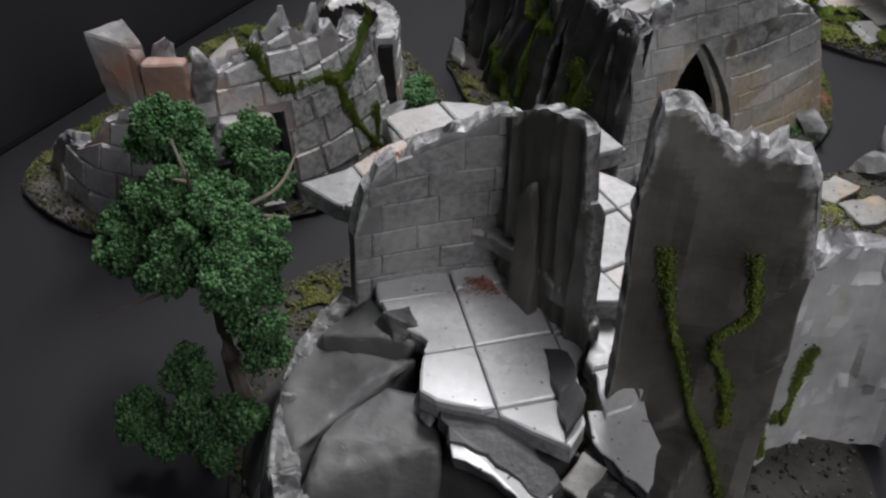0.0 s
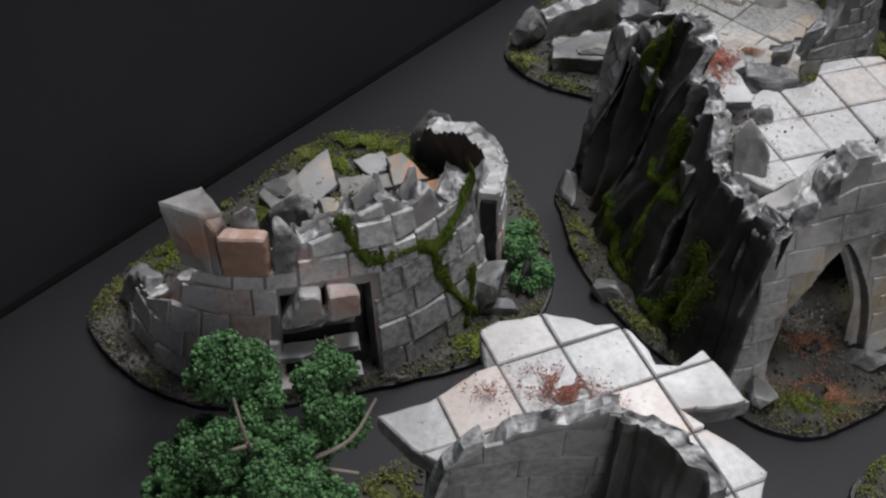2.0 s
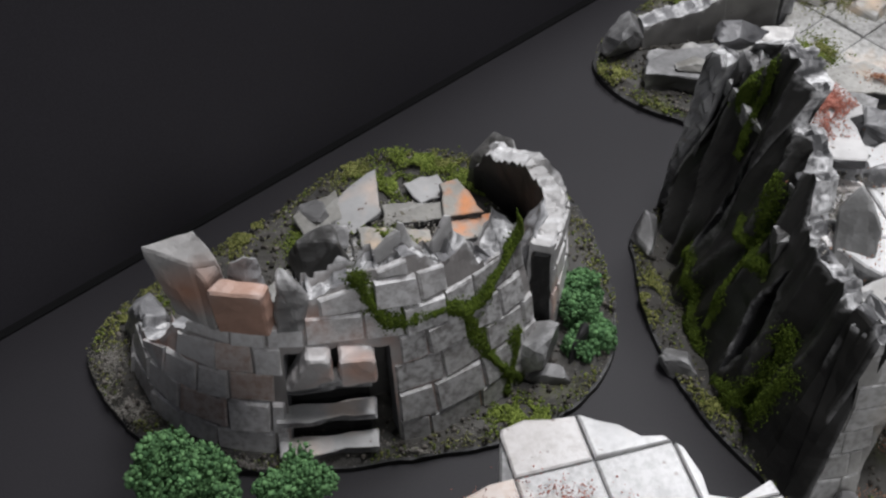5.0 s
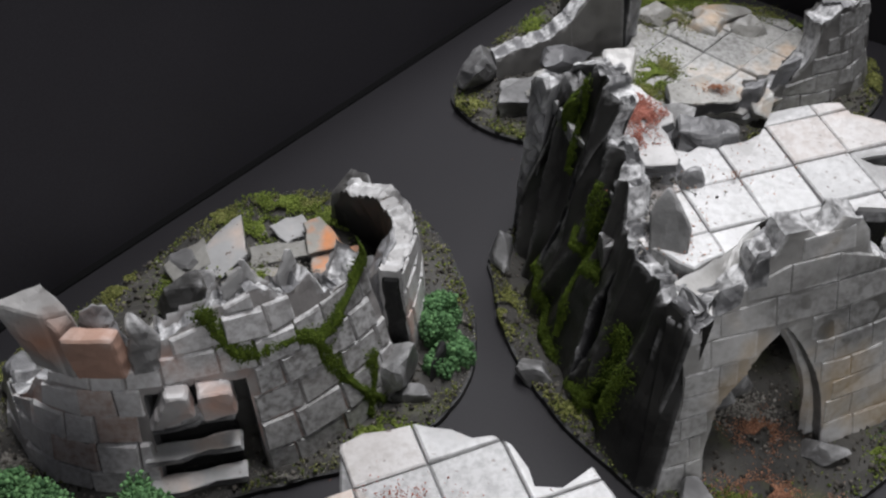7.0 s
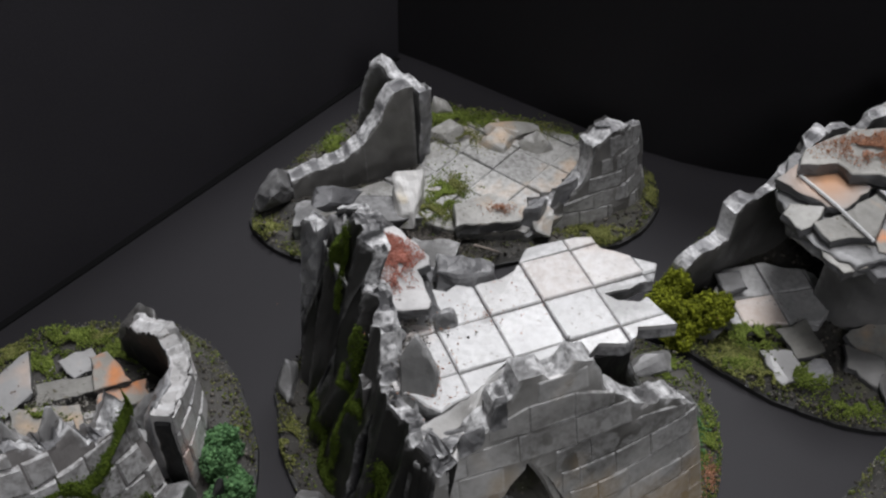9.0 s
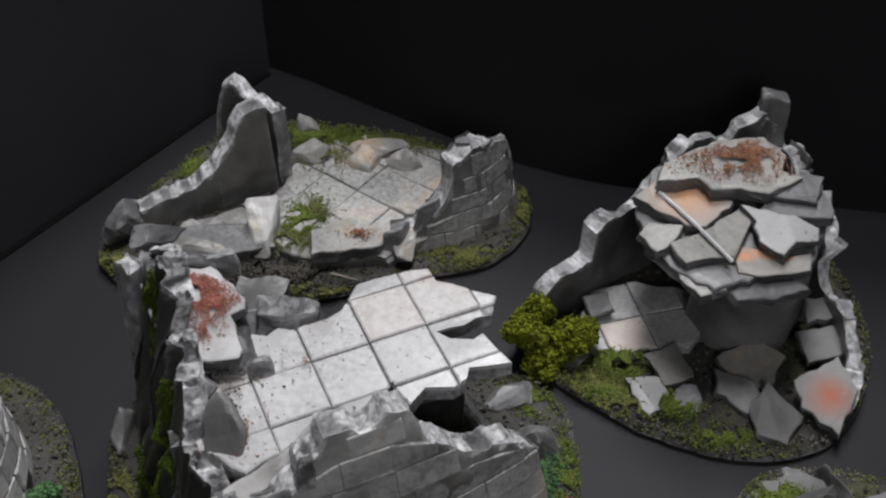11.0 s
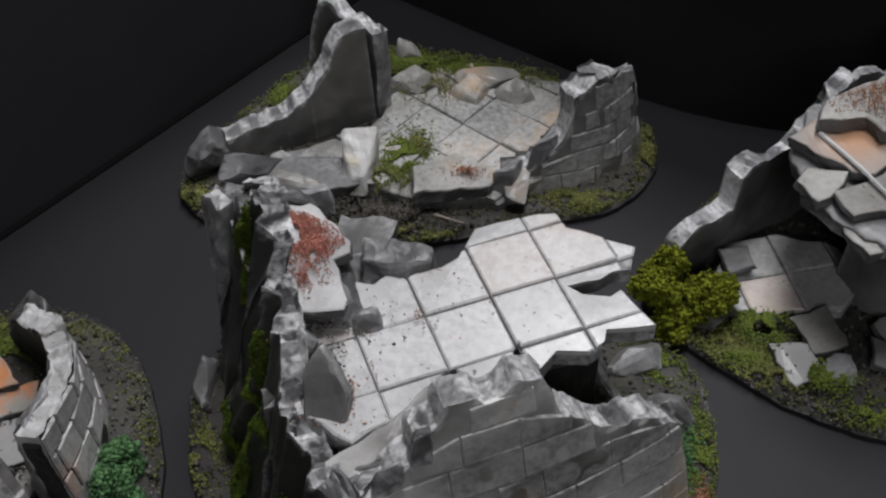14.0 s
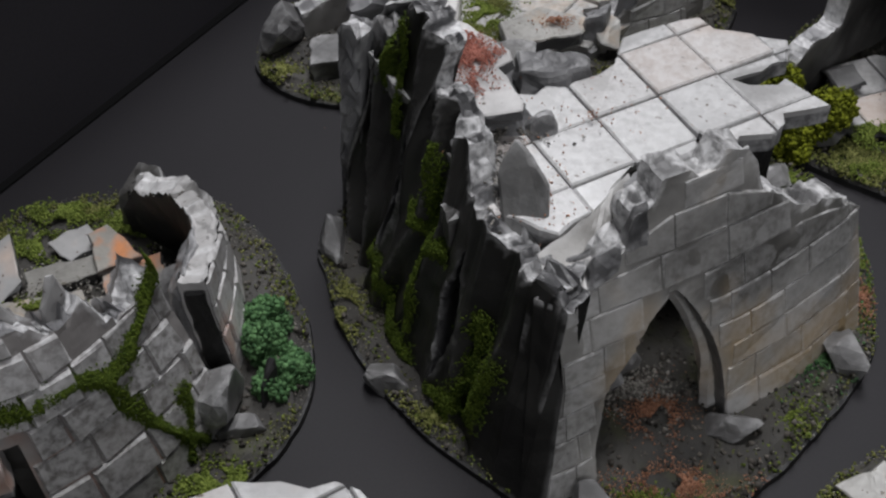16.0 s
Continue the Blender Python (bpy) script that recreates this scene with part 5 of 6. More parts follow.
R_FOOT = [(0.128, 0.792), (0.140, 0.794), (0.154, 0.798), (0.168, 0.804), (0.182, 0.813), (0.190, 0.821), (0.199, 0.836), (0.201, 0.846), (0.200, 0.858), (0.197, 0.866)]
wall_r = Wall(spur, along(R_FOOT, [(0.0, 0.016), (0.012, 0.020), (0.025, 0.026), (0.036, 0.040), (0.043, 0.058), (0.052, 0.063), (0.060, 0.066), (0.072, 0.065), (0.079, 0.064), (0.084, 0.054), (0.092, 0.049), (0.098, 0.056), (0.104, 0.054), (0.110, 0.044)]),
              0.018, M_SPUR, M_SPUR, course=0.012, length=0.021, lean=0.2, seed=33, proud=0.0004, rough=0.0028, label="curved low brick wall with a chipped crest", name="brick_wall", gap=0.0004, dz=0.003, step=0.002, crest=M_CORE, fall=0.004)
tiled_floor(spur, [(-0.010, 0.775), (0.040, 0.790), (0.080, 0.778), (0.128, 0.780), (0.150, 0.800), (0.180, 0.845), (0.150, 0.885), (0.100, 0.895), (0.060, 0.880), (0.050, 0.830), (0.000, 0.800)],
            0.013, (0.10, 0.84), -0.55, 0.027, 0.008, M_TILE_WORN, 35, 0.0012, label="sunken paving of stained tiles")
plate(spur, [(-0.016, 0.760), (0.030, 0.768), (0.062, 0.780), (0.050, 0.800), (0.010, 0.795), (-0.018, 0.782)], 0.017, 0.012, M_STONE, 36, label="grey stone slab")
plate(spur, [(0.084, 0.772), (0.122, 0.782), (0.126, 0.796), (0.100, 0.806), (0.080, 0.792)], 0.021, 0.012, M_TILE_WORN, 37, label="cracked slab with rust stains")
chunk(spur, [(0.046, 0.776, 0.010), (0.058, 0.775, 0.010), (0.040, 0.800, 0.012), (0.060, 0.800, 0.012), (0.040, 0.802, 0.034), (0.060, 0.806, 0.036), (0.048, 0.780, 0.020), (0.057, 0.779, 0.020)], M_LEAN, 91, "leaning_block", "leaning white block with a yellow tint")
chunk(spur, [(0.086, 0.862, 0.010), (0.100, 0.878, 0.010), (0.112, 0.870, 0.010), (0.106, 0.853, 0.010), (0.090, 0.864, 0.018), (0.100, 0.876, 0.022), (0.110, 0.868, 0.020), (0.105, 0.856, 0.016)], M_TILE_WORN, 93, "stone_block", "rounded pale stone")
chunk(spur, [(0.110, 0.866, 0.010), (0.126, 0.878, 0.010), (0.140, 0.866, 0.010), (0.126, 0.858, 0.010), (0.114, 0.868, 0.017), (0.126, 0.876, 0.021), (0.136, 0.866, 0.019)], M_TILE_WORN, 94, "stone_block", "rounded pale stone")
rock(spur, -0.036, 0.793, 0.013, 0.013, 0.016, 0.012, 92, M_STONE, label="pale boulder")
for x, y, z, sx, sy, sd in ((0.068, 0.87, 0.016, 0.012, 0.008, 1), (0.11, 0.878, 0.016, 0.014, 0.009, 2), (0.135, 0.79, 0.014, 0.008, 0.01, 3), (0.012, 0.775, 0.017, 0.014, 0.008, 4), (0.056, 0.9, 0.014, 0.008, 0.006, 5)):
    rock(spur, x, y, z, sx, sy, 0.006, 95 + sd, M_TILE_WORN)
for pts, sd in (([(0.122, 0.786, 0.006), (0.136, 0.784, 0.006), (0.140, 0.802, 0.006), (0.126, 0.804, 0.006), (0.124, 0.788, 0.026), (0.134, 0.788, 0.030), (0.138, 0.800, 0.028)], 96), ([(0.138, 0.800, 0.010), (0.158, 0.808, 0.010), (0.152, 0.824, 0.010), (0.142, 0.802, 0.034), (0.156, 0.808, 0.040), (0.152, 0.820, 0.030)], 97),
                ([(0.156, 0.812, 0.010), (0.172, 0.824, 0.010), (0.162, 0.836, 0.010), (0.160, 0.814, 0.044), (0.170, 0.824, 0.046), (0.162, 0.832, 0.034)], 98), ([(0.020, 0.760, 0.006), (0.044, 0.764, 0.006), (0.040, 0.778, 0.006), (0.022, 0.762, 0.020), (0.040, 0.768, 0.022), (0.034, 0.776, 0.018)], 99)):
    chunk(spur, pts, M_CORE, sd, "stone_block", "chipped grey block")
turf(spur, [(0.070, 0.900, 0.05, 0.012, 0.005, 1500), (0.14, 0.886, 0.03, 0.012, 0.006, 800), (0.072, 0.808, 0.014, 0.022, 0.013, 1500), (0.060, 0.893, 0.04, 0.014, 0.010, 1500), (0.10, 0.888, 0.03, 0.01, 0.012, 900), (-0.01, 0.86, 0.016, 0.03, 0.004, 700)], M_MOSS, 51, "green moss turf", within=RING_C)
turf(spur, [(0.065, 0.768, 0.05, 0.014, 0.008, 1500), (0.06, 0.89, 0.03, 0.012, 0.008, 700)], M_SOIL, 52, "dark rubble", 0.0012, "rubble", within=RING_C)
turf(spur, [(0.170, 0.795, 0.03, 0.010, 0.005, 1500), (-0.035, 0.768, 0.014, 0.012, 0.005, 700), (0.204, 0.84, 0.006, 0.03, 0.005, 500), (0.08, 0.757, 0.05, 0.008, 0.005, 800)], M_OLIVE, 53, "olive turf", within=RING_C)
turf(spur, [(0.075, 0.868, 0.026, 0.014, 0.0135, 900), (0.12, 0.885, 0.03, 0.010, 0.0135, 800), (0.062, 0.790, 0.026, 0.012, 0.013, 1300), (0.078, 0.818, 0.010, 0.012, 0.0135, 500)], M_OLIVE, 55, "thin olive turf in the paving", 0.0008, within=RING_C)
turf(spur, [(0.110, 0.79, 0.012, 0.006, 0.0215, 110)], M_LITTER, 54, "red brown litter", 0.0009, "litter")
part("stick", tube([(0.096, 0.768, 0.010), (0.112, 0.762, 0.012)], 0.0008, 0.0005), M_TWIG, spur, "thin pale stick")

edge_turf(spur, RING_C, 203, ((M_OLIVE, 2200, 0.008, 0.0011, "turf", "olive turf along the rim"), (M_MOSS, 1500, 0.010, 0.0012, "moss", "green moss along the rim"), (M_GRIT, 900, 0.010, 0.0006, "grit", "fine grey grit")))

# ---- right rear ruin with the stacked slabs ----
M_SPOT = stone("slab_with_orange_spots", (0.24, 0.235, 0.225), (0.42, 0.415, 0.40), edge=0.6, rough=0.4, spots=(((-0.022, 0.002, 0.0905), 0.026, (0.55, 0.26, 0.11)), ((0.058, -0.062, 0.018), 0.016, (0.55, 0.10, 0.015))))
keep = thing("ruined_keep", 0.31, 0.76, "tall grey ruin of stacked broken slabs over a low floor", "ruin", "model ruins on the table")
RING_D = base_plate(keep, [(0.206, 0.730), (0.214, 0.716), (0.228, 0.704), (0.254, 0.687), (0.282, 0.672), (0.326, 0.663), (0.366, 0.675), (0.390, 0.708), (0.401, 0.755), (0.394, 0.800), (0.372, 0.838), (0.330, 0.855),
                           (0.285, 0.845), (0.245, 0.815), (0.215, 0.770)], 9)
D_FOOT = [(0.210, 0.744), (0.222, 0.757), (0.236, 0.770), (0.250, 0.786), (0.264, 0.799), (0.282, 0.816), (0.300, 0.826), (0.316, 0.834), (0.326, 0.840), (0.340, 0.842), (0.347, 0.838), (0.358, 0.824), (0.366, 0.810), (0.374, 0.792), (0.380, 0.772), (0.384, 0.756),
          (0.390, 0.738), (0.391, 0.722), (0.389, 0.706), (0.386, 0.692)]
D_CREST = [(0.0, 0.038), (0.006, 0.045), (0.010, 0.047), (0.026, 0.044), (0.0345, 0.045), (0.0365, 0.064), (0.040, 0.068), (0.052, 0.067), (0.066, 0.068), (0.070, 0.077), (0.079, 0.083), (0.086, 0.081), (0.088, 0.088), (0.0965, 0.094), (0.108, 0.096), (0.116, 0.095), (0.130, 0.086),
           (0.134, 0.096), (0.150, 0.100), (0.156, 0.099), (0.180, 0.080), (0.184, 0.078), (0.192, 0.084), (0.202, 0.084), (0.2085, 0.075), (0.220, 0.072), (0.232, 0.072), (0.246, 0.067), (0.252, 0.060), (0.256, 0.042), (0.262, 0.034), (0.274, 0.035), (0.284, 0.036), (0.298, 0.028), (0.312, 0.018), (0.33, 0.010)]
wall_d = Wall(keep, along(D_FOOT, D_CREST), 0.011, M_WALL_B, M_DARK, lean=0.08, side=-1, seed=41, rough=0.0018, bricks=False, straight=True, dz=0.003, step=0.002, crest=M_CORE, plane=70.0,
              relief=lambda s, z: facet(s, z, 7.0, 34.0, 0.006) + 0.002, label="dark angular wall wrapped round the ruin", name="outer_wall")
chunk(keep, [(0.3305, 0.826, 0.060), (0.347, 0.824, 0.060), (0.3305, 0.838, 0.060), (0.347, 0.838, 0.060), (0.3295, 0.827, 0.1085), (0.3335, 0.826, 0.1125), (0.345, 0.825, 0.108), (0.330, 0.837, 0.1095), (0.3455, 0.837, 0.107)], M_STONE, 390, "pillar_stub", "grey squared stub of a pillar", 0.0010)
chunk(keep, [(0.346, 0.818, 0.055), (0.358, 0.806, 0.055), (0.364, 0.812, 0.055), (0.351, 0.828, 0.055), (0.348, 0.820, 0.089), (0.358, 0.808, 0.086), (0.361, 0.812, 0.080)], M_WALL_B, 391, "wall_chunk", "dark angular wall chunk", 0.0010)
plate(keep, [(0.268, 0.735), (0.284, 0.716), (0.300, 0.706), (0.322, 0.716), (0.350, 0.730), (0.358, 0.755), (0.348, 0.785), (0.322, 0.814), (0.296, 0.808), (0.272, 0.790), (0.264, 0.760)], 0.082, 0.009, M_SLAB, 43, label="cracked upper floor slab")
for pts, z, th, tl, mt, lb in (([(0.273, 0.764), (0.276, 0.777), (0.290, 0.788), (0.307, 0.799), (0.330, 0.803), (0.340, 0.789), (0.337, 0.777), (0.347, 0.773), (0.329, 0.760), (0.314, 0.762), (0.300, 0.760), (0.293, 0.768)], 0.100, 0.008, (0.0, 0.06), M_TILE_WORN, "upper slab covered with rust litter"),
                               ([(0.261, 0.761), (0.274, 0.775), (0.294, 0.780), (0.312, 0.760), (0.297, 0.7415), (0.287, 0.743)], 0.0905, 0.006, (0.03, 0.05), M_SPOT, "slab with a soft orange stain"),
                               ([(0.279, 0.729), (0.297, 0.7408), (0.315, 0.758), (0.321, 0.750), (0.315, 0.735), (0.310, 0.724), (0.298, 0.721), (0.286, 0.716), (0.282, 0.721)], 0.0885, 0.006, (-0.02, 0.05), M_TILE_WORN, "grey upper slab"),
                               ([(0.315, 0.757), (0.342, 0.751), (0.352, 0.743), (0.351, 0.734), (0.340, 0.733), (0.334, 0.724), (0.3225, 0.732), (0.3215, 0.746)], 0.092, 0.005, (0.03, 0.06), M_TILE, "pale upper slab"),
                               ([(0.3105, 0.736), (0.323, 0.733), (0.336, 0.729), (0.349, 0.733), (0.347, 0.721), (0.322, 0.715), (0.312, 0.717)], 0.084, 0.006, (0.0, 0.06), M_STAIN, "edge slab"),
                               ([(0.268, 0.744), (0.286, 0.742), (0.280, 0.730), (0.272, 0.723), (0.264, 0.736)], 0.088, 0.006, (0.1, 0.05), M_TILE_WORN, "grey edge slab"),
                               ([(0.279, 0.729), (0.286, 0.722), (0.299, 0.726), (0.311, 0.722), (0.306, 0.708), (0.294, 0.703), (0.284, 0.713)], 0.081, 0.006, (0.05, 0.16), M_TILE_WORN, "tilted edge slab"),
                               ([(0.325, 0.757), (0.342, 0.774), (0.362, 0.769), (0.360, 0.750), (0.341, 0.751)], 0.093, 0.007, (0.1, 0.1), M_BREAK, "dark broken slab"),
                               ([(0.332, 0.762), (0.346, 0.778), (0.358, 0.776), (0.352, 0.758)], 0.097, 0.004, (0.05, 0.1), M_BREAK, "dark broken slab"),
                               ([(0.300, 0.715), (0.318, 0.722), (0.336, 0.722), (0.348, 0.714), (0.330, 0.706), (0.312, 0.704)], 0.078, 0.006, (0.0, 0.1), M_BREAK, "dark edge slab")):
    plate(keep, pts, z, th, mt, int(pts[0][0] * 1000), tl, label=lb, wobble=0.0009)
part("seam", tube([(0.2745, 0.764, 0.0912), (0.290, 0.743, 0.0915), (0.3085, 0.7185, 0.0888)], 0.0010, 0.0010, 6), M_STREAK, keep, "pale raised seam across the slabs")
pier = Wall(keep, [(0.298, 0.752, 0.080), (0.308, 0.738, 0.080), (0.322, 0.732, 0.080), (0.338, 0.733, 0.080), (0.352, 0.742, 0.080), (0.362, 0.760, 0.08)], 0.012, M_STONE, M_STONE, bricks=False, lean=0.0, seed=45, rough=0.001,
            label="smooth curved pier under the floor", name="curved_pier")
tiled_floor(keep, [(0.236, 0.736), (0.250, 0.722), (0.268, 0.722), (0.300, 0.730), (0.310, 0.748), (0.300, 0.770), (0.270, 0.775), (0.246, 0.765)], 0.014, (0.25, 0.74), 0.35, 0.026, 0.008, M_TILE, 47, label="lower tiled floor")
for pts, z, tl, mt, lb in (([(0.314, 0.724), (0.336, 0.738), (0.350, 0.726), (0.340, 0.706), (0.324, 0.707)], 0.016, (0.05, 0.15), M_TILE_WORN, "fallen slab stained with rust"),
                           ([(0.350, 0.703), (0.374, 0.719), (0.383, 0.702), (0.372, 0.678), (0.354, 0.690)], 0.022, (-0.1, 0.35), M_SPOT, "tilted slab with an orange spot"),
                           ([(0.311, 0.714), (0.331, 0.707), (0.336, 0.696), (0.327, 0.688), (0.312, 0.700)], 0.016, (0.1, 0.25), M_WALL_B, "dark fallen slab"),
                           ([(0.327, 0.689), (0.338, 0.705), (0.355, 0.688), (0.346, 0.672), (0.331, 0.675)], 0.016, (-0.1, 0.3), M_WALL_B, "dark fallen slab"),
                           ([(0.356, 0.739), (0.378, 0.745), (0.383, 0.729), (0.361, 0.721)], 0.022, (0.0, 0.25), M_STONE, "grey fallen slab"),
                           ([(0.360, 0.757), (0.376, 0.760), (0.380, 0.748), (0.362, 0.742)], 0.030, (0.0, 0.3), M_STONE, "grey fallen slab"),
                           ([(0.274, 0.720), (0.292, 0.728), (0.300, 0.706), (0.285, 0.700)], 0.018, (0.1, 0.1), M_TILE_WORN, "pale fallen slab"),
                           ([(0.264, 0.704), (0.284, 0.706), (0.290, 0.691), (0.277, 0.684)], 0.014, (0.0, 0.2), M_TILE, "white fallen slab"),
                           ([(0.240, 0.754), (0.254, 0.757), (0.258, 0.745), (0.246, 0.740)], 0.024, (0.1, 0.2), M_STONE, "grey fallen slab")):
    plate(keep, pts, z - 0.003, 0.005, mt, int(pts[0][0] * 1000), tl, label=lb)
rock(keep, 0.236, 0.722, 0.010, 0.012, 0.009, 0.008, 131, M_STONE)
rock(keep, 0.296, 0.694, 0.008, 0.012, 0.008, 0.007, 132, M_CORE)
turf(keep, [(0.256, 0.705, 0.030, 0.016, 0.006, 2200), (0.27, 0.69, 0.02, 0.01, 0.006, 700)], M_OLIVE, 61, "olive turf", within=RING_D)
turf(keep, [(0.262, 0.716, 0.014, 0.012, 0.012, 1300), (0.290, 0.690, 0.014, 0.010, 0.010, 600), (0.315, 0.676, 0.02, 0.008, 0.006, 700), (0.255, 0.70, 0.02, 0.01, 0.006, 600)], M_MOSS, 62, "green moss", within=RING_D)
turf(keep, [(0.312, 0.781, 0.034, 0.018, 0.1002, 1700), (0.322, 0.790, 0.020, 0.012, 0.1006, 700), (0.330, 0.742, 0.014, 0.008, 0.092, 80)], M_LITTER, 63, "orange brown litter on the slab", 0.0007, "litter", within=outline([(0.276, 0.767), (0.279, 0.777), (0.292, 0.787), (0.309, 0.797), (0.328, 0.801), (0.337, 0.790), (0.343, 0.772), (0.328, 0.763), (0.314, 0.765), (0.300, 0.763), (0.294, 0.770)], 0.001, 0.0, 1))
bush2 = thing("bush", 0.222, 0.722, "yellow green clump foliage bush", "bush")
shrub(bush2, [(0.213, 0.730, 0.018, 0.013), (0.226, 0.722, 0.015, 0.013), (0.220, 0.712, 0.010, 0.011), (0.238, 0.722, 0.022, 0.012), (0.210, 0.722, 0.026, 0.011), (0.218, 0.735, 0.030, 0.008)], M_YELLOW, 16000, 64, "yellow green leaf clump")

edge_turf(keep, RING_D, 204, ((M_OLIVE, 1800, 0.008, 0.0011, "turf", "olive turf along the rim"), (M_MOSS, 1200, 0.010, 0.0012, "moss", "green moss along the rim"), (M_GRIT, 1000, 0.010, 0.0006, "grit", "fine grey grit")))

# ---- low ruin at the right ----
low = thing("ruined_outpost", 0.33, 0.53, "low mossy ruin base with scattered pale rocks", "ruin", "model ruins on the table")
RING_E = base_plate(low, [(0.160, 0.468), (0.182, 0.502), (0.208, 0.534), (0.238, 0.553), (0.275, 0.590), (0.309, 0.626), (0.326, 0.650), (0.345, 0.661), (0.380, 0.662), (0.430, 0.640), (0.450, 0.560), (0.430, 0.470), (0.370, 0.420), (0.280, 0.405), (0.200, 0.420)], 11, 0.006)
for x, y, z, sx, sy, sz, sd in ((0.212, 0.480, 0.009, 0.012, 0.009, 0.006, 3), (0.352, 0.636, 0.012, 0.006, 0.016, 0.007, 5), (0.405, 0.635, 0.018, 0.022, 0.018, 0.020, 8), (0.262, 0.560, 0.014, 0.014, 0.012, 0.013, 9),
                                (0.236, 0.452, 0.014, 0.014, 0.010, 0.013, 10), (0.214, 0.440, 0.010, 0.010, 0.010, 0.010, 11), (0.250, 0.548, 0.010, 0.010, 0.008, 0.008, 12), (0.345, 0.655, 0.007, 0.006, 0.005, 0.004, 13), (0.327, 0.640, 0.006, 0.006, 0.005, 0.004, 14)):
    rock(low, x, y, z, sx, sy, sz, 150 + sd, M_STONE, rz=sd)
for pts, z, tl, mt in (([(0.206, 0.528), (0.226, 0.538), (0.238, 0.528), (0.222, 0.514)], 0.010, (0.1, 0.0), M_TILE_WORN), ([(0.190, 0.488), (0.206, 0.492), (0.208, 0.478), (0.194, 0.472)], 0.011, (0.1, 0.1), M_STONE),
                       ([(0.222, 0.512), (0.246, 0.520), (0.256, 0.504), (0.232, 0.496)], 0.011, (0.0, 0.1), M_TILE_WORN), ([(0.330, 0.648), (0.350, 0.656), (0.372, 0.645), (0.360, 0.620), (0.336, 0.622)], 0.009, (0, 0.05), M_STONE),
                       ([(0.372, 0.640), (0.398, 0.650), (0.420, 0.630), (0.396, 0.612)], 0.010, (0, 0.1), M_STONE), ([(0.205, 0.462), (0.222, 0.470), (0.232, 0.456), (0.214, 0.448)], 0.012, (0.1, 0.2), M_TILE_WORN)):
    plate(low, pts, z, 0.007, mt, int(pts[0][0] * 900), tl, label="flat broken slab")
part("stick", tube([(0.196, 0.500, 0.010), (0.206, 0.486, 0.012), (0.214, 0.474, 0.010)], 0.0009, 0.0005), M_TWIG, low, "thin dark twig")
turf(low, [(0.20, 0.495, 0.03, 0.03, 0.006, 1900), (0.34, 0.640, 0.02, 0.012, 0.008, 900), (0.215, 0.46, 0.02, 0.03, 0.007, 1300)], M_MOSS, 71, "green moss turf", within=RING_E)
turf(low, [(0.22, 0.51, 0.04, 0.03, 0.006, 1900), (0.36, 0.63, 0.04, 0.02, 0.007, 1200)], M_OLIVE, 72, "olive turf", within=RING_E)
chunk(low, [(0.399, 0.628, 0.004), (0.420, 0.622, 0.004), (0.432, 0.660, 0.004), (0.408, 0.668, 0.004), (0.400, 0.632, 0.030), (0.416, 0.626, 0.040), (0.426, 0.660, 0.038), (0.405, 0.664, 0.026)], M_STONE, 161, "boulder", "large smooth grey boulder")
chunk(low, [(0.356, 0.658, 0.006), (0.364, 0.660, 0.006), (0.376, 0.638, 0.006), (0.368, 0.634, 0.006), (0.360, 0.656, 0.018), (0.372, 0.640, 0.016)], M_DARK, 162, "stone_block", "dark slab fragment")
turf(low, [(0.35, 0.64, 0.03, 0.02, 0.006, 1500), (0.22, 0.50, 0.03, 0.03, 0.006, 1200)], M_GRIT, 73, "grey gravel", 0.0010, "gravel", within=RING_E)
frag = thing("wall_fragment", 0.425, 0.690, "stepped fragment of dark bricks with worn white edges", "wall fragment")
for k in range(3):
    for j in range(5 - k):
        x, y = 0.404 + 0.013 * j + 0.004 * k, 0.694 - 0.006 * j + 0.002 * k
        v, f = prism([(x, y), (x + 0.0115, y - 0.0055), (x + 0.017, y + 0.006), (x + 0.0055, y + 0.0115)], 0.0005 + 0.009 * k, 0.009 * (k + 1), 0.001)
        link_mesh("brick", v, f, M_STONE, frag)

edge_turf(low, RING_E, 205, ((M_OLIVE, 2200, 0.008, 0.0011, "turf", "olive turf along the rim"), (M_MOSS, 1500, 0.010, 0.0012, "moss", "green moss along the rim"), (M_GRIT, 1500, 0.010, 0.0006, "grit", "fine grey grit")))

# ---- foreground ruin with the white tiles ----
front = thing("ruined_chapel", 0.03, 0.37, "tall ruin with white tiled floor and broken walls", "ruin", "model ruins on the table")
RING_F = base_plate(front, [(-0.085, 0.400), (-0.075, 0.345), (-0.065, 0.290), (-0.020, 0.240), (0.060, 0.215), (0.140, 0.225), (0.195, 0.270), (0.205, 0.330), (0.190, 0.385), (0.150, 0.430), (0.090, 0.470), (0.020, 0.480), (-0.040, 0.455)], 13)
F_FLOOR = [(-0.050, 0.409), (-0.034, 0.397), (-0.016, 0.392), (0.010, 0.392), (0.034, 0.382), (0.055, 0.362), (0.070, 0.345), (0.084, 0.345), (0.097, 0.350), (0.098, 0.373), (0.101, 0.415),
           (0.088, 0.425), (0.078, 0.430), (0.066, 0.437), (0.080, 0.440), (0.095, 0.450), (0.075, 0.471), (0.066, 0.459), (0.055, 0.458), (0.044, 0.475), (0.006, 0.476), (-0.018, 0.462), (-0.013, 0.443), (-0.032, 0.420)]
tiled_floor(front, F_FLOOR, 0.089, (0.016, 0.460), 0.58, 0.029, 0.010, M_TILE, 73, 0.0006, label="upper floor slab with broken edges")
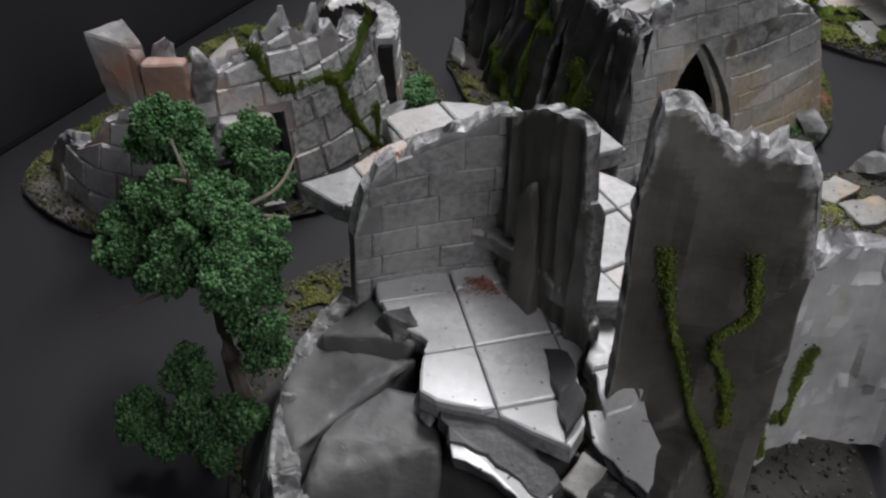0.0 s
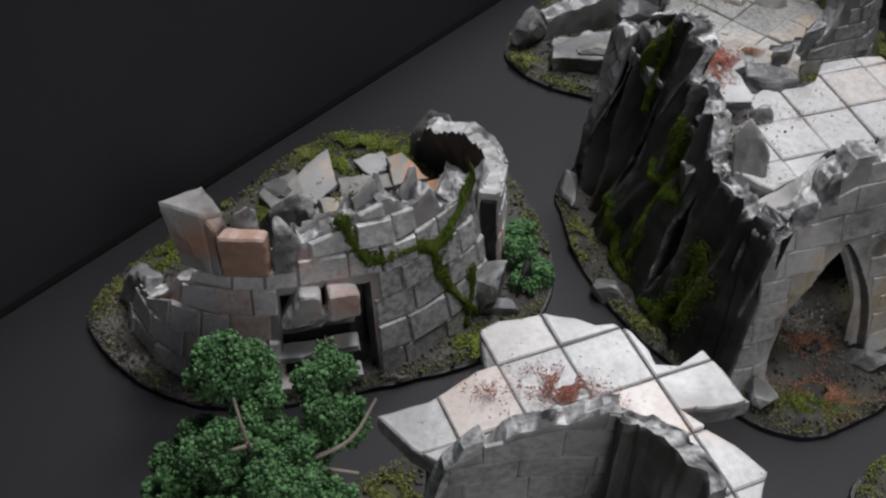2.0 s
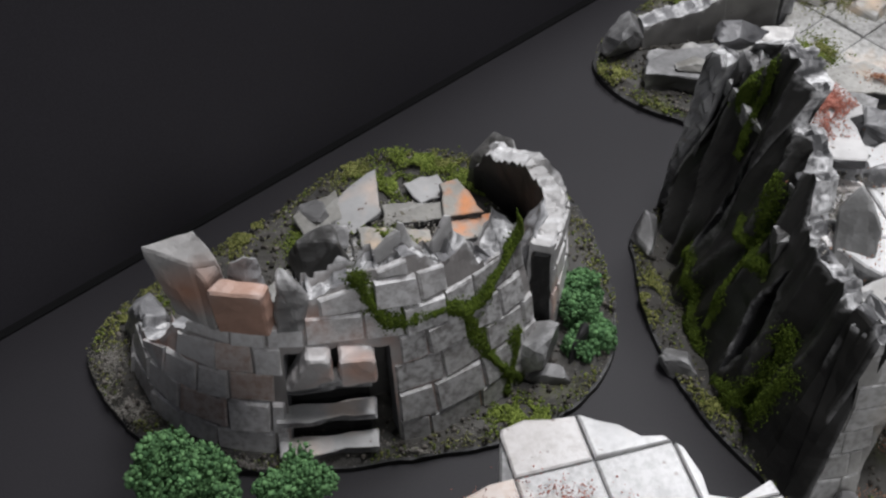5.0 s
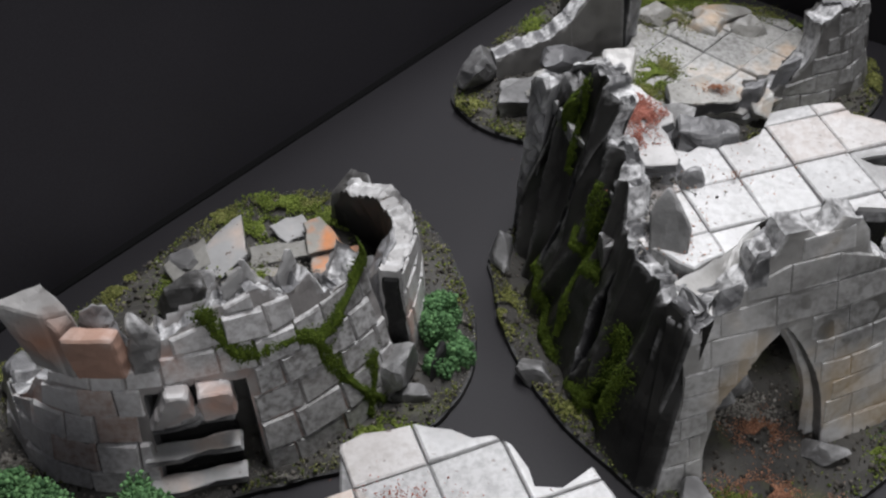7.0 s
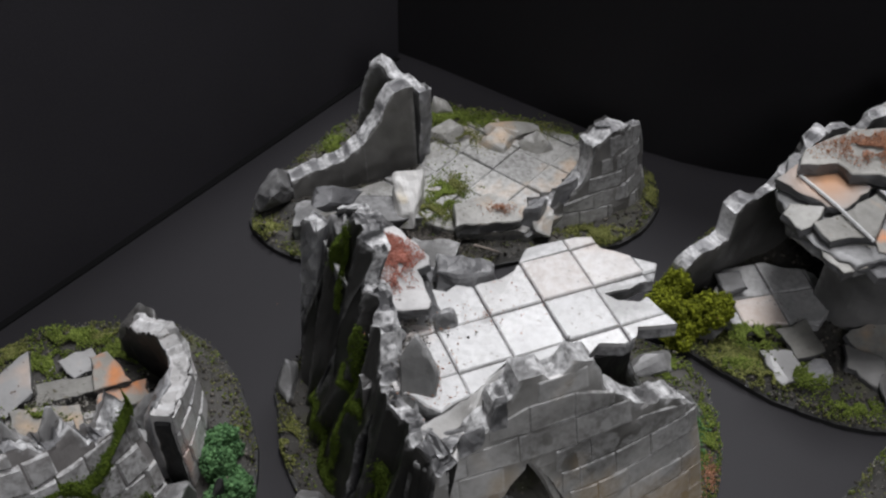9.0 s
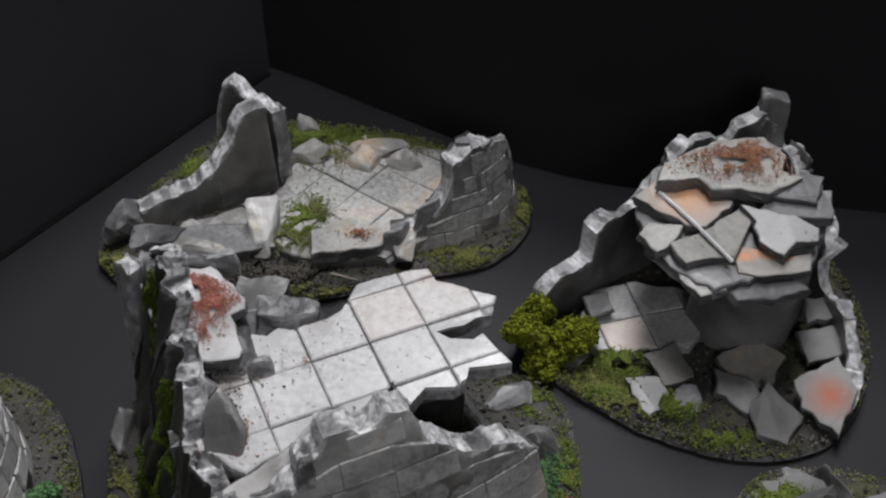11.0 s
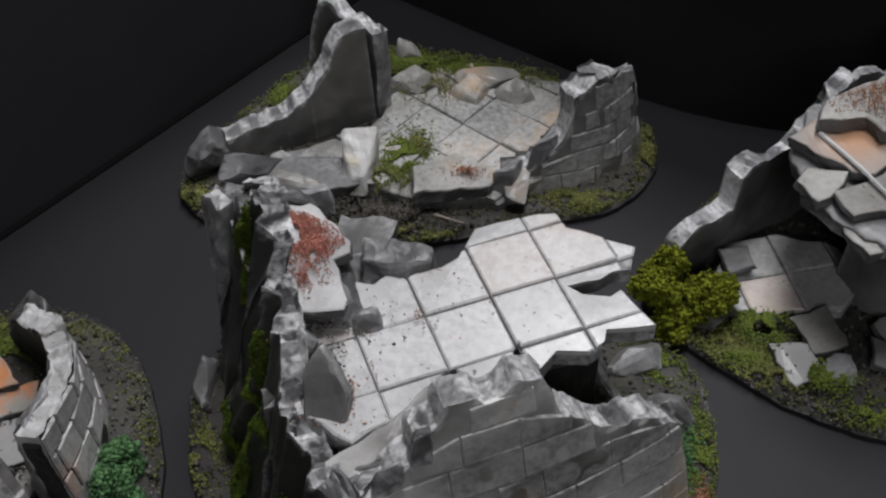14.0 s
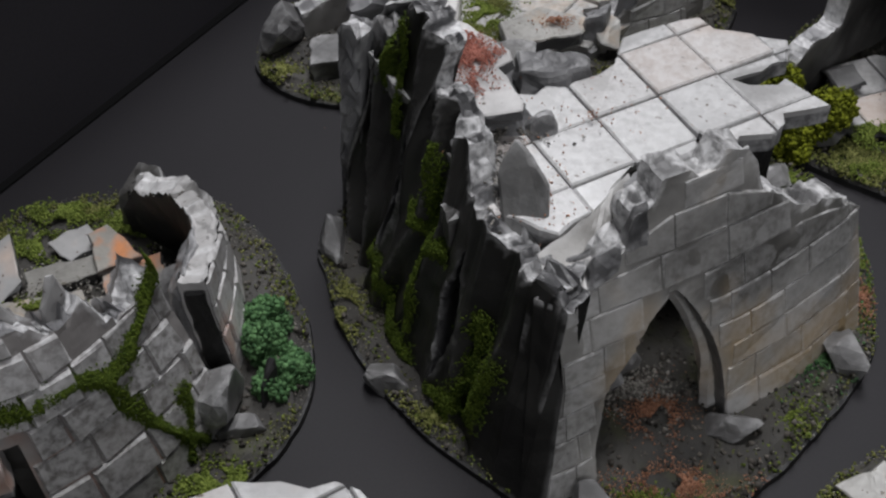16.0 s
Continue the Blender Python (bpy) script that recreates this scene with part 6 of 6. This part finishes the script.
tiled_floor(front, [(-0.014, 0.372), (-0.006, 0.350), (0.012, 0.338), (0.010, 0.312), (0.024, 0.306), (0.046, 0.301), (0.067, 0.291), (0.073, 0.302), (0.070, 0.333), (0.076, 0.350), (0.055, 0.372), (0.036, 0.388), (0.000, 0.388)],
            0.067, (0.030, 0.338), 0.30, 0.033, 0.010, M_GLOSS, 74, 0.0008, label="lower floor slab with broken edges")
tiled_floor(front, [(0.078, 0.352), (0.074, 0.330), (0.082, 0.309), (0.092, 0.312), (0.100, 0.330), (0.101, 0.352)], 0.072, (0.090, 0.330), 0.30, 0.033, 0.009, M_GLOSS, 75, 0.0008, slope=(0.05, 0.3), label="sagging end of the tiled floor")
wall_w = Wall(front, along([(-0.0215, 0.368), (-0.010, 0.373), (0.012, 0.381), (0.0385, 0.3865)], [(0.0, 0.096), (0.002, 0.104), (0.0064, 0.117), (0.012, 0.124), (0.018, 0.1286), (0.021, 0.121), (0.026, 0.1325), (0.0405, 0.1386), (0.050, 0.143), (0.058, 0.147)]),
              0.009, M_INNER, M_INNER, course=0.0145, length=0.022, lean=0.0, seed=51, z0=0.056, proud=0.0004, rough=0.0022, gap=0.0003, straight=True, step=0.002, dz=0.003, crest=M_STONE, label="grey inner wall meeting in a corner", name="inner_wall")
wall_x = Wall(front, along([(0.0318, 0.3868), (0.042, 0.376), (0.050, 0.366), (0.058, 0.355), (0.067, 0.342), (0.0725, 0.3345)], [(0.0, 0.1455), (0.024, 0.161), (0.040, 0.168), (0.0462, 0.170), (0.051, 0.166), (0.0555, 0.138), (0.060, 0.134), (0.0615, 0.110), (0.064, 0.086)]),
              0.008, M_TALL, M_TALL, lean=0.0, seed=52, z0=0.056, rough=0.0022, bricks=False, straight=True, step=0.002, dz=0.003, crest=M_STONE,
              relief=lambda s, z: 0.006 * abs(noise.noise(Vector((s * 95, z * 9, 4)))), label="brown grey return wall with upright folds", name="return_wall")
wall_g = Wall(front, along([(0.083, 0.303), (0.094, 0.304), (0.130, 0.302), (0.140, 0.300)], [(0.0, 0.165), (0.0012, 0.188), (0.0032, 0.198), (0.0097, 0.201), (0.0162, 0.194), (0.0245, 0.1865), (0.0336, 0.185), (0.045, 0.188), (0.051, 0.178), (0.056, 0.150), (0.058, 0.13)]),
              0.014, M_TALL, M_TALL, lean=0.06, bricks=False, seed=53, rough=0.004, crest=M_STONE, straight=True, step=0.002, dz=0.003, plane=120.0,
              relief=lambda s, z: 0.016 * abs(noise.noise(Vector((s * 34 - z * 12, z * 16, 3)))), label="tall smooth dark wall with two moss trails", name="tall_wall")
vine(wall_g, [(0.0104, 0.145), (0.014, 0.120), (0.0206, 0.098), (0.030, 0.070), (0.0375, 0.055), (0.0477, 0.0245)], 0.0024, 1500, M_MOSS, 8)
vine(wall_g, [(0.0389, 0.146), (0.0423, 0.1216), (0.034, 0.112), (0.0316, 0.1045), (0.0390, 0.088), (0.0423, 0.067)], 0.0024, 1400, M_MOSS, 9)
wall_h = Wall(front, along([(0.146, 0.322), (0.155, 0.338), (0.170, 0.347), (0.190, 0.352), (0.212, 0.350)], [(0.0, 0.070), (0.010, 0.090), (0.018, 0.098), (0.030, 0.093), (0.040, 0.100), (0.055, 0.102), (0.070, 0.080)]),
              0.014, M_STREAK, M_STREAK, lean=0.18, seed=54, bricks=False, rough=0.005, crest=M_CORE, relief=lambda s, z: facet(s, z * 0.3, 6.0, 90.0, 0.004), label="low pale wall with moss at its foot", name="low_wall")
vine(wall_h, [(0.012, 0.05), (0.016, 0.03), (0.018, 0.012)], 0.003, 700, M_MOSS, 10)
vine(wall_h, [(0.040, 0.056), (0.034, 0.04), (0.026, 0.026)], 0.003, 700, M_MOSS, 11)
wall_o = Wall(front, [(-0.044, 0.392, 0.046), (-0.055, 0.365, 0.050), (-0.062, 0.335, 0.047), (-0.060, 0.300, 0.046), (-0.055, 0.276, 0.042), (-0.036, 0.258, 0.038), (0.000, 0.252, 0.034)], 0.012, M_MASS, M_MASS, course=0.016, length=0.026, lean=0.32, seed=57,
              proud=0.0005, gap=0.0004, rough=0.003, dz=0.003, step=0.002, crest=M_MASS, label="bulging outer wall of soft grey blocks", name="outer_wall")
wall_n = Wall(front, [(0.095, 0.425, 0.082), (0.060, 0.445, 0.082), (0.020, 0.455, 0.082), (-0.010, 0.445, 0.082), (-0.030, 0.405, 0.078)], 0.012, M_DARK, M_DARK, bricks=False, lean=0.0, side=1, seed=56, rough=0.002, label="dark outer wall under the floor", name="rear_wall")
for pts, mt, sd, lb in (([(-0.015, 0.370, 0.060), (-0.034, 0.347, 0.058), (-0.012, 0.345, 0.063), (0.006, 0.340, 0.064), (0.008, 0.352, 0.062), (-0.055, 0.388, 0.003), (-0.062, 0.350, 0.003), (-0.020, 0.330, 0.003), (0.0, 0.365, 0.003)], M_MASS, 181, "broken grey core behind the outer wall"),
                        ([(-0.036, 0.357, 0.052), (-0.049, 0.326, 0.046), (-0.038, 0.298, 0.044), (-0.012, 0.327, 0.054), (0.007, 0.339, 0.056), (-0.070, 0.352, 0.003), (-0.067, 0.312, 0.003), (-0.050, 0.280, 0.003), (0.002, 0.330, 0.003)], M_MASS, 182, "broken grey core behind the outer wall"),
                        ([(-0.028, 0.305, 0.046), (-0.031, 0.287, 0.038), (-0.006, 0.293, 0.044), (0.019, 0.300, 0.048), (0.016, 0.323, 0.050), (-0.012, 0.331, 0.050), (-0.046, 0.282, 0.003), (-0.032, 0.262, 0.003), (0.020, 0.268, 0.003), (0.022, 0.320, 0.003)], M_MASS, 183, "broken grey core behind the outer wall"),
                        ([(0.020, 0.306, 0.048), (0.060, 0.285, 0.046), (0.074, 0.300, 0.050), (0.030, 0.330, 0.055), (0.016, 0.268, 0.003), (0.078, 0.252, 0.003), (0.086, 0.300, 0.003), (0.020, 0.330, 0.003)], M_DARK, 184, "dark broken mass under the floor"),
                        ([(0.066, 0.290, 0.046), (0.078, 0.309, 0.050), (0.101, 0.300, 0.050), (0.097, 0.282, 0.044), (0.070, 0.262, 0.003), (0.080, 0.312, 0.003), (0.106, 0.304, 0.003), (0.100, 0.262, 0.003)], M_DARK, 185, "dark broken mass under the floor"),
                        ([(-0.014, 0.352, 0.062), (-0.002, 0.340, 0.062), (0.010, 0.346, 0.064), (0.004, 0.360, 0.066), (-0.008, 0.350, 0.072), (0.004, 0.346, 0.070)], M_DARK, 186, "dark broken chunk"),
                        ([(0.006, 0.318, 0.052), (0.014, 0.306, 0.052), (0.020, 0.314, 0.056), (0.010, 0.324, 0.066), (0.016, 0.314, 0.066)], M_CORE, 187, "chipped white stone")):
    chunk(front, pts, mt, sd, "broken_mass", lb, 0.0010, sd < 184)
for pts, z, th, tl, mt, lb in (([(0.018, 0.310), (0.033, 0.310), (0.051, 0.300), (0.065, 0.283), (0.058, 0.276), (0.037, 0.292), (0.022, 0.297)], 0.058, 0.010, (0.0, 0.3), M_BREAK, "dark snapped edge of the floor"),
                               ([(0.022, 0.300), (0.034, 0.297), (0.062, 0.279), (0.057, 0.271), (0.036, 0.287), (0.024, 0.291)], 0.054, 0.006, (0.0, 0.25), M_GLOSS, "white slab broken off the floor"),
                               ([(0.075, 0.312), (0.097, 0.316), (0.102, 0.299), (0.097, 0.281), (0.088, 0.287), (0.077, 0.300)], 0.060, 0.008, (0.05, 0.3), M_GLOSS, "fallen white slab"),
                               ([(0.064, 0.284), (0.073, 0.298), (0.082, 0.290), (0.074, 0.276)], 0.054, 0.006, (0.1, 0.2), M_TILE_WORN, "broken white piece"),
                               ([(0.058, 0.338), (0.067, 0.334), (0.073, 0.309), (0.066, 0.293), (0.060, 0.320)], 0.0715, 0.006, (0.35, 0.0), M_BREAK, "dark tilted splinter of the floor")):
    plate(front, pts, z, th, mt, int(pts[0][0] * 9000), tl, label=lb)
chunk(front, [(0.036 + 0.61 * a - 0.79 * b, 0.382 - 0.79 * a - 0.61 * b, z) for a, b, z in ((0.014, -0.002, 0.064), (0.030, -0.002, 0.064), (0.014, 0.004, 0.064), (0.030, 0.004, 0.064), (0.017, 0.003, 0.124), (0.022, 0.003, 0.132), (0.017, -0.002, 0.124), (0.022, -0.002, 0.132), (0.029, 0.003, 0.104))], M_TALL, 188, "pilaster", "worn upright pilaster", 0.0006)
turf(front, [(0.020, 0.436, 0.022, 0.012, 0.090, 1300), (-0.010, 0.428, 0.016, 0.010, 0.090, 120), (0.034, 0.372, 0.018, 0.007, 0.068, 420)], M_RED, 81, "red brown litter", 0.0006, "litter")
turf(front, [(-0.02, 0.29, 0.03, 0.03, 0.004, 900), (-0.066, 0.385, 0.015, 0.02, 0.004, 700)], M_GRIT, 83, "dark grit", 0.0009, "grit", within=RING_F)
turf(front, [(-0.048, 0.420, 0.02, 0.025, 0.005, 1500), (-0.06, 0.34, 0.015, 0.03, 0.005, 700)], M_OLIVE, 82, "olive turf", within=RING_F)

# ---- tree ----
tree = thing("tree", -0.078, 0.372, "small model tree with dense dark green foliage", "tree")
trunk = part("trunk", tube([(-0.073, 0.356, 0.003), (-0.073, 0.348, 0.03), (-0.074, 0.346, 0.06), (-0.080, 0.358, 0.090), (-0.084, 0.366, 0.110)], 0.0048, 0.0015), M_TWIG, tree, "dark twisted trunk")
for pts in ([(-0.084, 0.366, 0.108), (-0.086, 0.364, 0.126), (-0.092, 0.372, 0.137)], [(-0.085, 0.364, 0.120), (-0.083, 0.358, 0.133)], [(-0.085, 0.364, 0.122), (-0.088, 0.356, 0.130)], [(-0.078, 0.350, 0.086), (-0.100, 0.347, 0.076), (-0.127, 0.346, 0.062)],
            [(-0.07, 0.375, 0.10), (-0.055, 0.385, 0.105), (-0.048, 0.398, 0.115)], [(-0.07, 0.375, 0.098), (-0.05, 0.378, 0.095)]):
    part("branch", tube(pts, 0.0010, 0.0005), M_TWIG, trunk, "bare pale twig")
crown(tree, [(-0.100, 0.391, 0.128, 0.016), (-0.109, 0.394, 0.120, 0.012), (-0.090, 0.388, 0.119, 0.012), (-0.067, 0.400, 0.114, 0.015), (-0.060, 0.394, 0.104, 0.010), (-0.094, 0.365, 0.114, 0.015), (-0.076, 0.352, 0.110, 0.018), (-0.112, 0.360, 0.092, 0.016),
             (-0.121, 0.366, 0.088, 0.011), (-0.0535, 0.357, 0.098, 0.011), (-0.068, 0.339, 0.098, 0.016), (-0.090, 0.344, 0.098, 0.014), (-0.059, 0.340, 0.078, 0.014), (-0.056, 0.336, 0.062, 0.011), (-0.106, 0.372, 0.104, 0.012), (-0.086, 0.376, 0.106, 0.015), (-0.072, 0.380, 0.100, 0.014), (-0.084, 0.360, 0.100, 0.016), (-0.070, 0.366, 0.092, 0.015), (-0.062, 0.350, 0.090, 0.014), (-0.098, 0.352, 0.088, 0.014)], M_GREEN, 118000, 91, "dense dark green foliage clumps", 0.00085)
crown(tree, [(-0.082, 0.320, 0.038, 0.013), (-0.107, 0.323, 0.028, 0.012), (-0.065, 0.319, 0.038, 0.011), (-0.088, 0.332, 0.048, 0.011), (-0.095, 0.318, 0.022, 0.011), (-0.075, 0.314, 0.022, 0.010)], M_GREEN, 32000, 92, "lower foliage clumps", 0.00085)
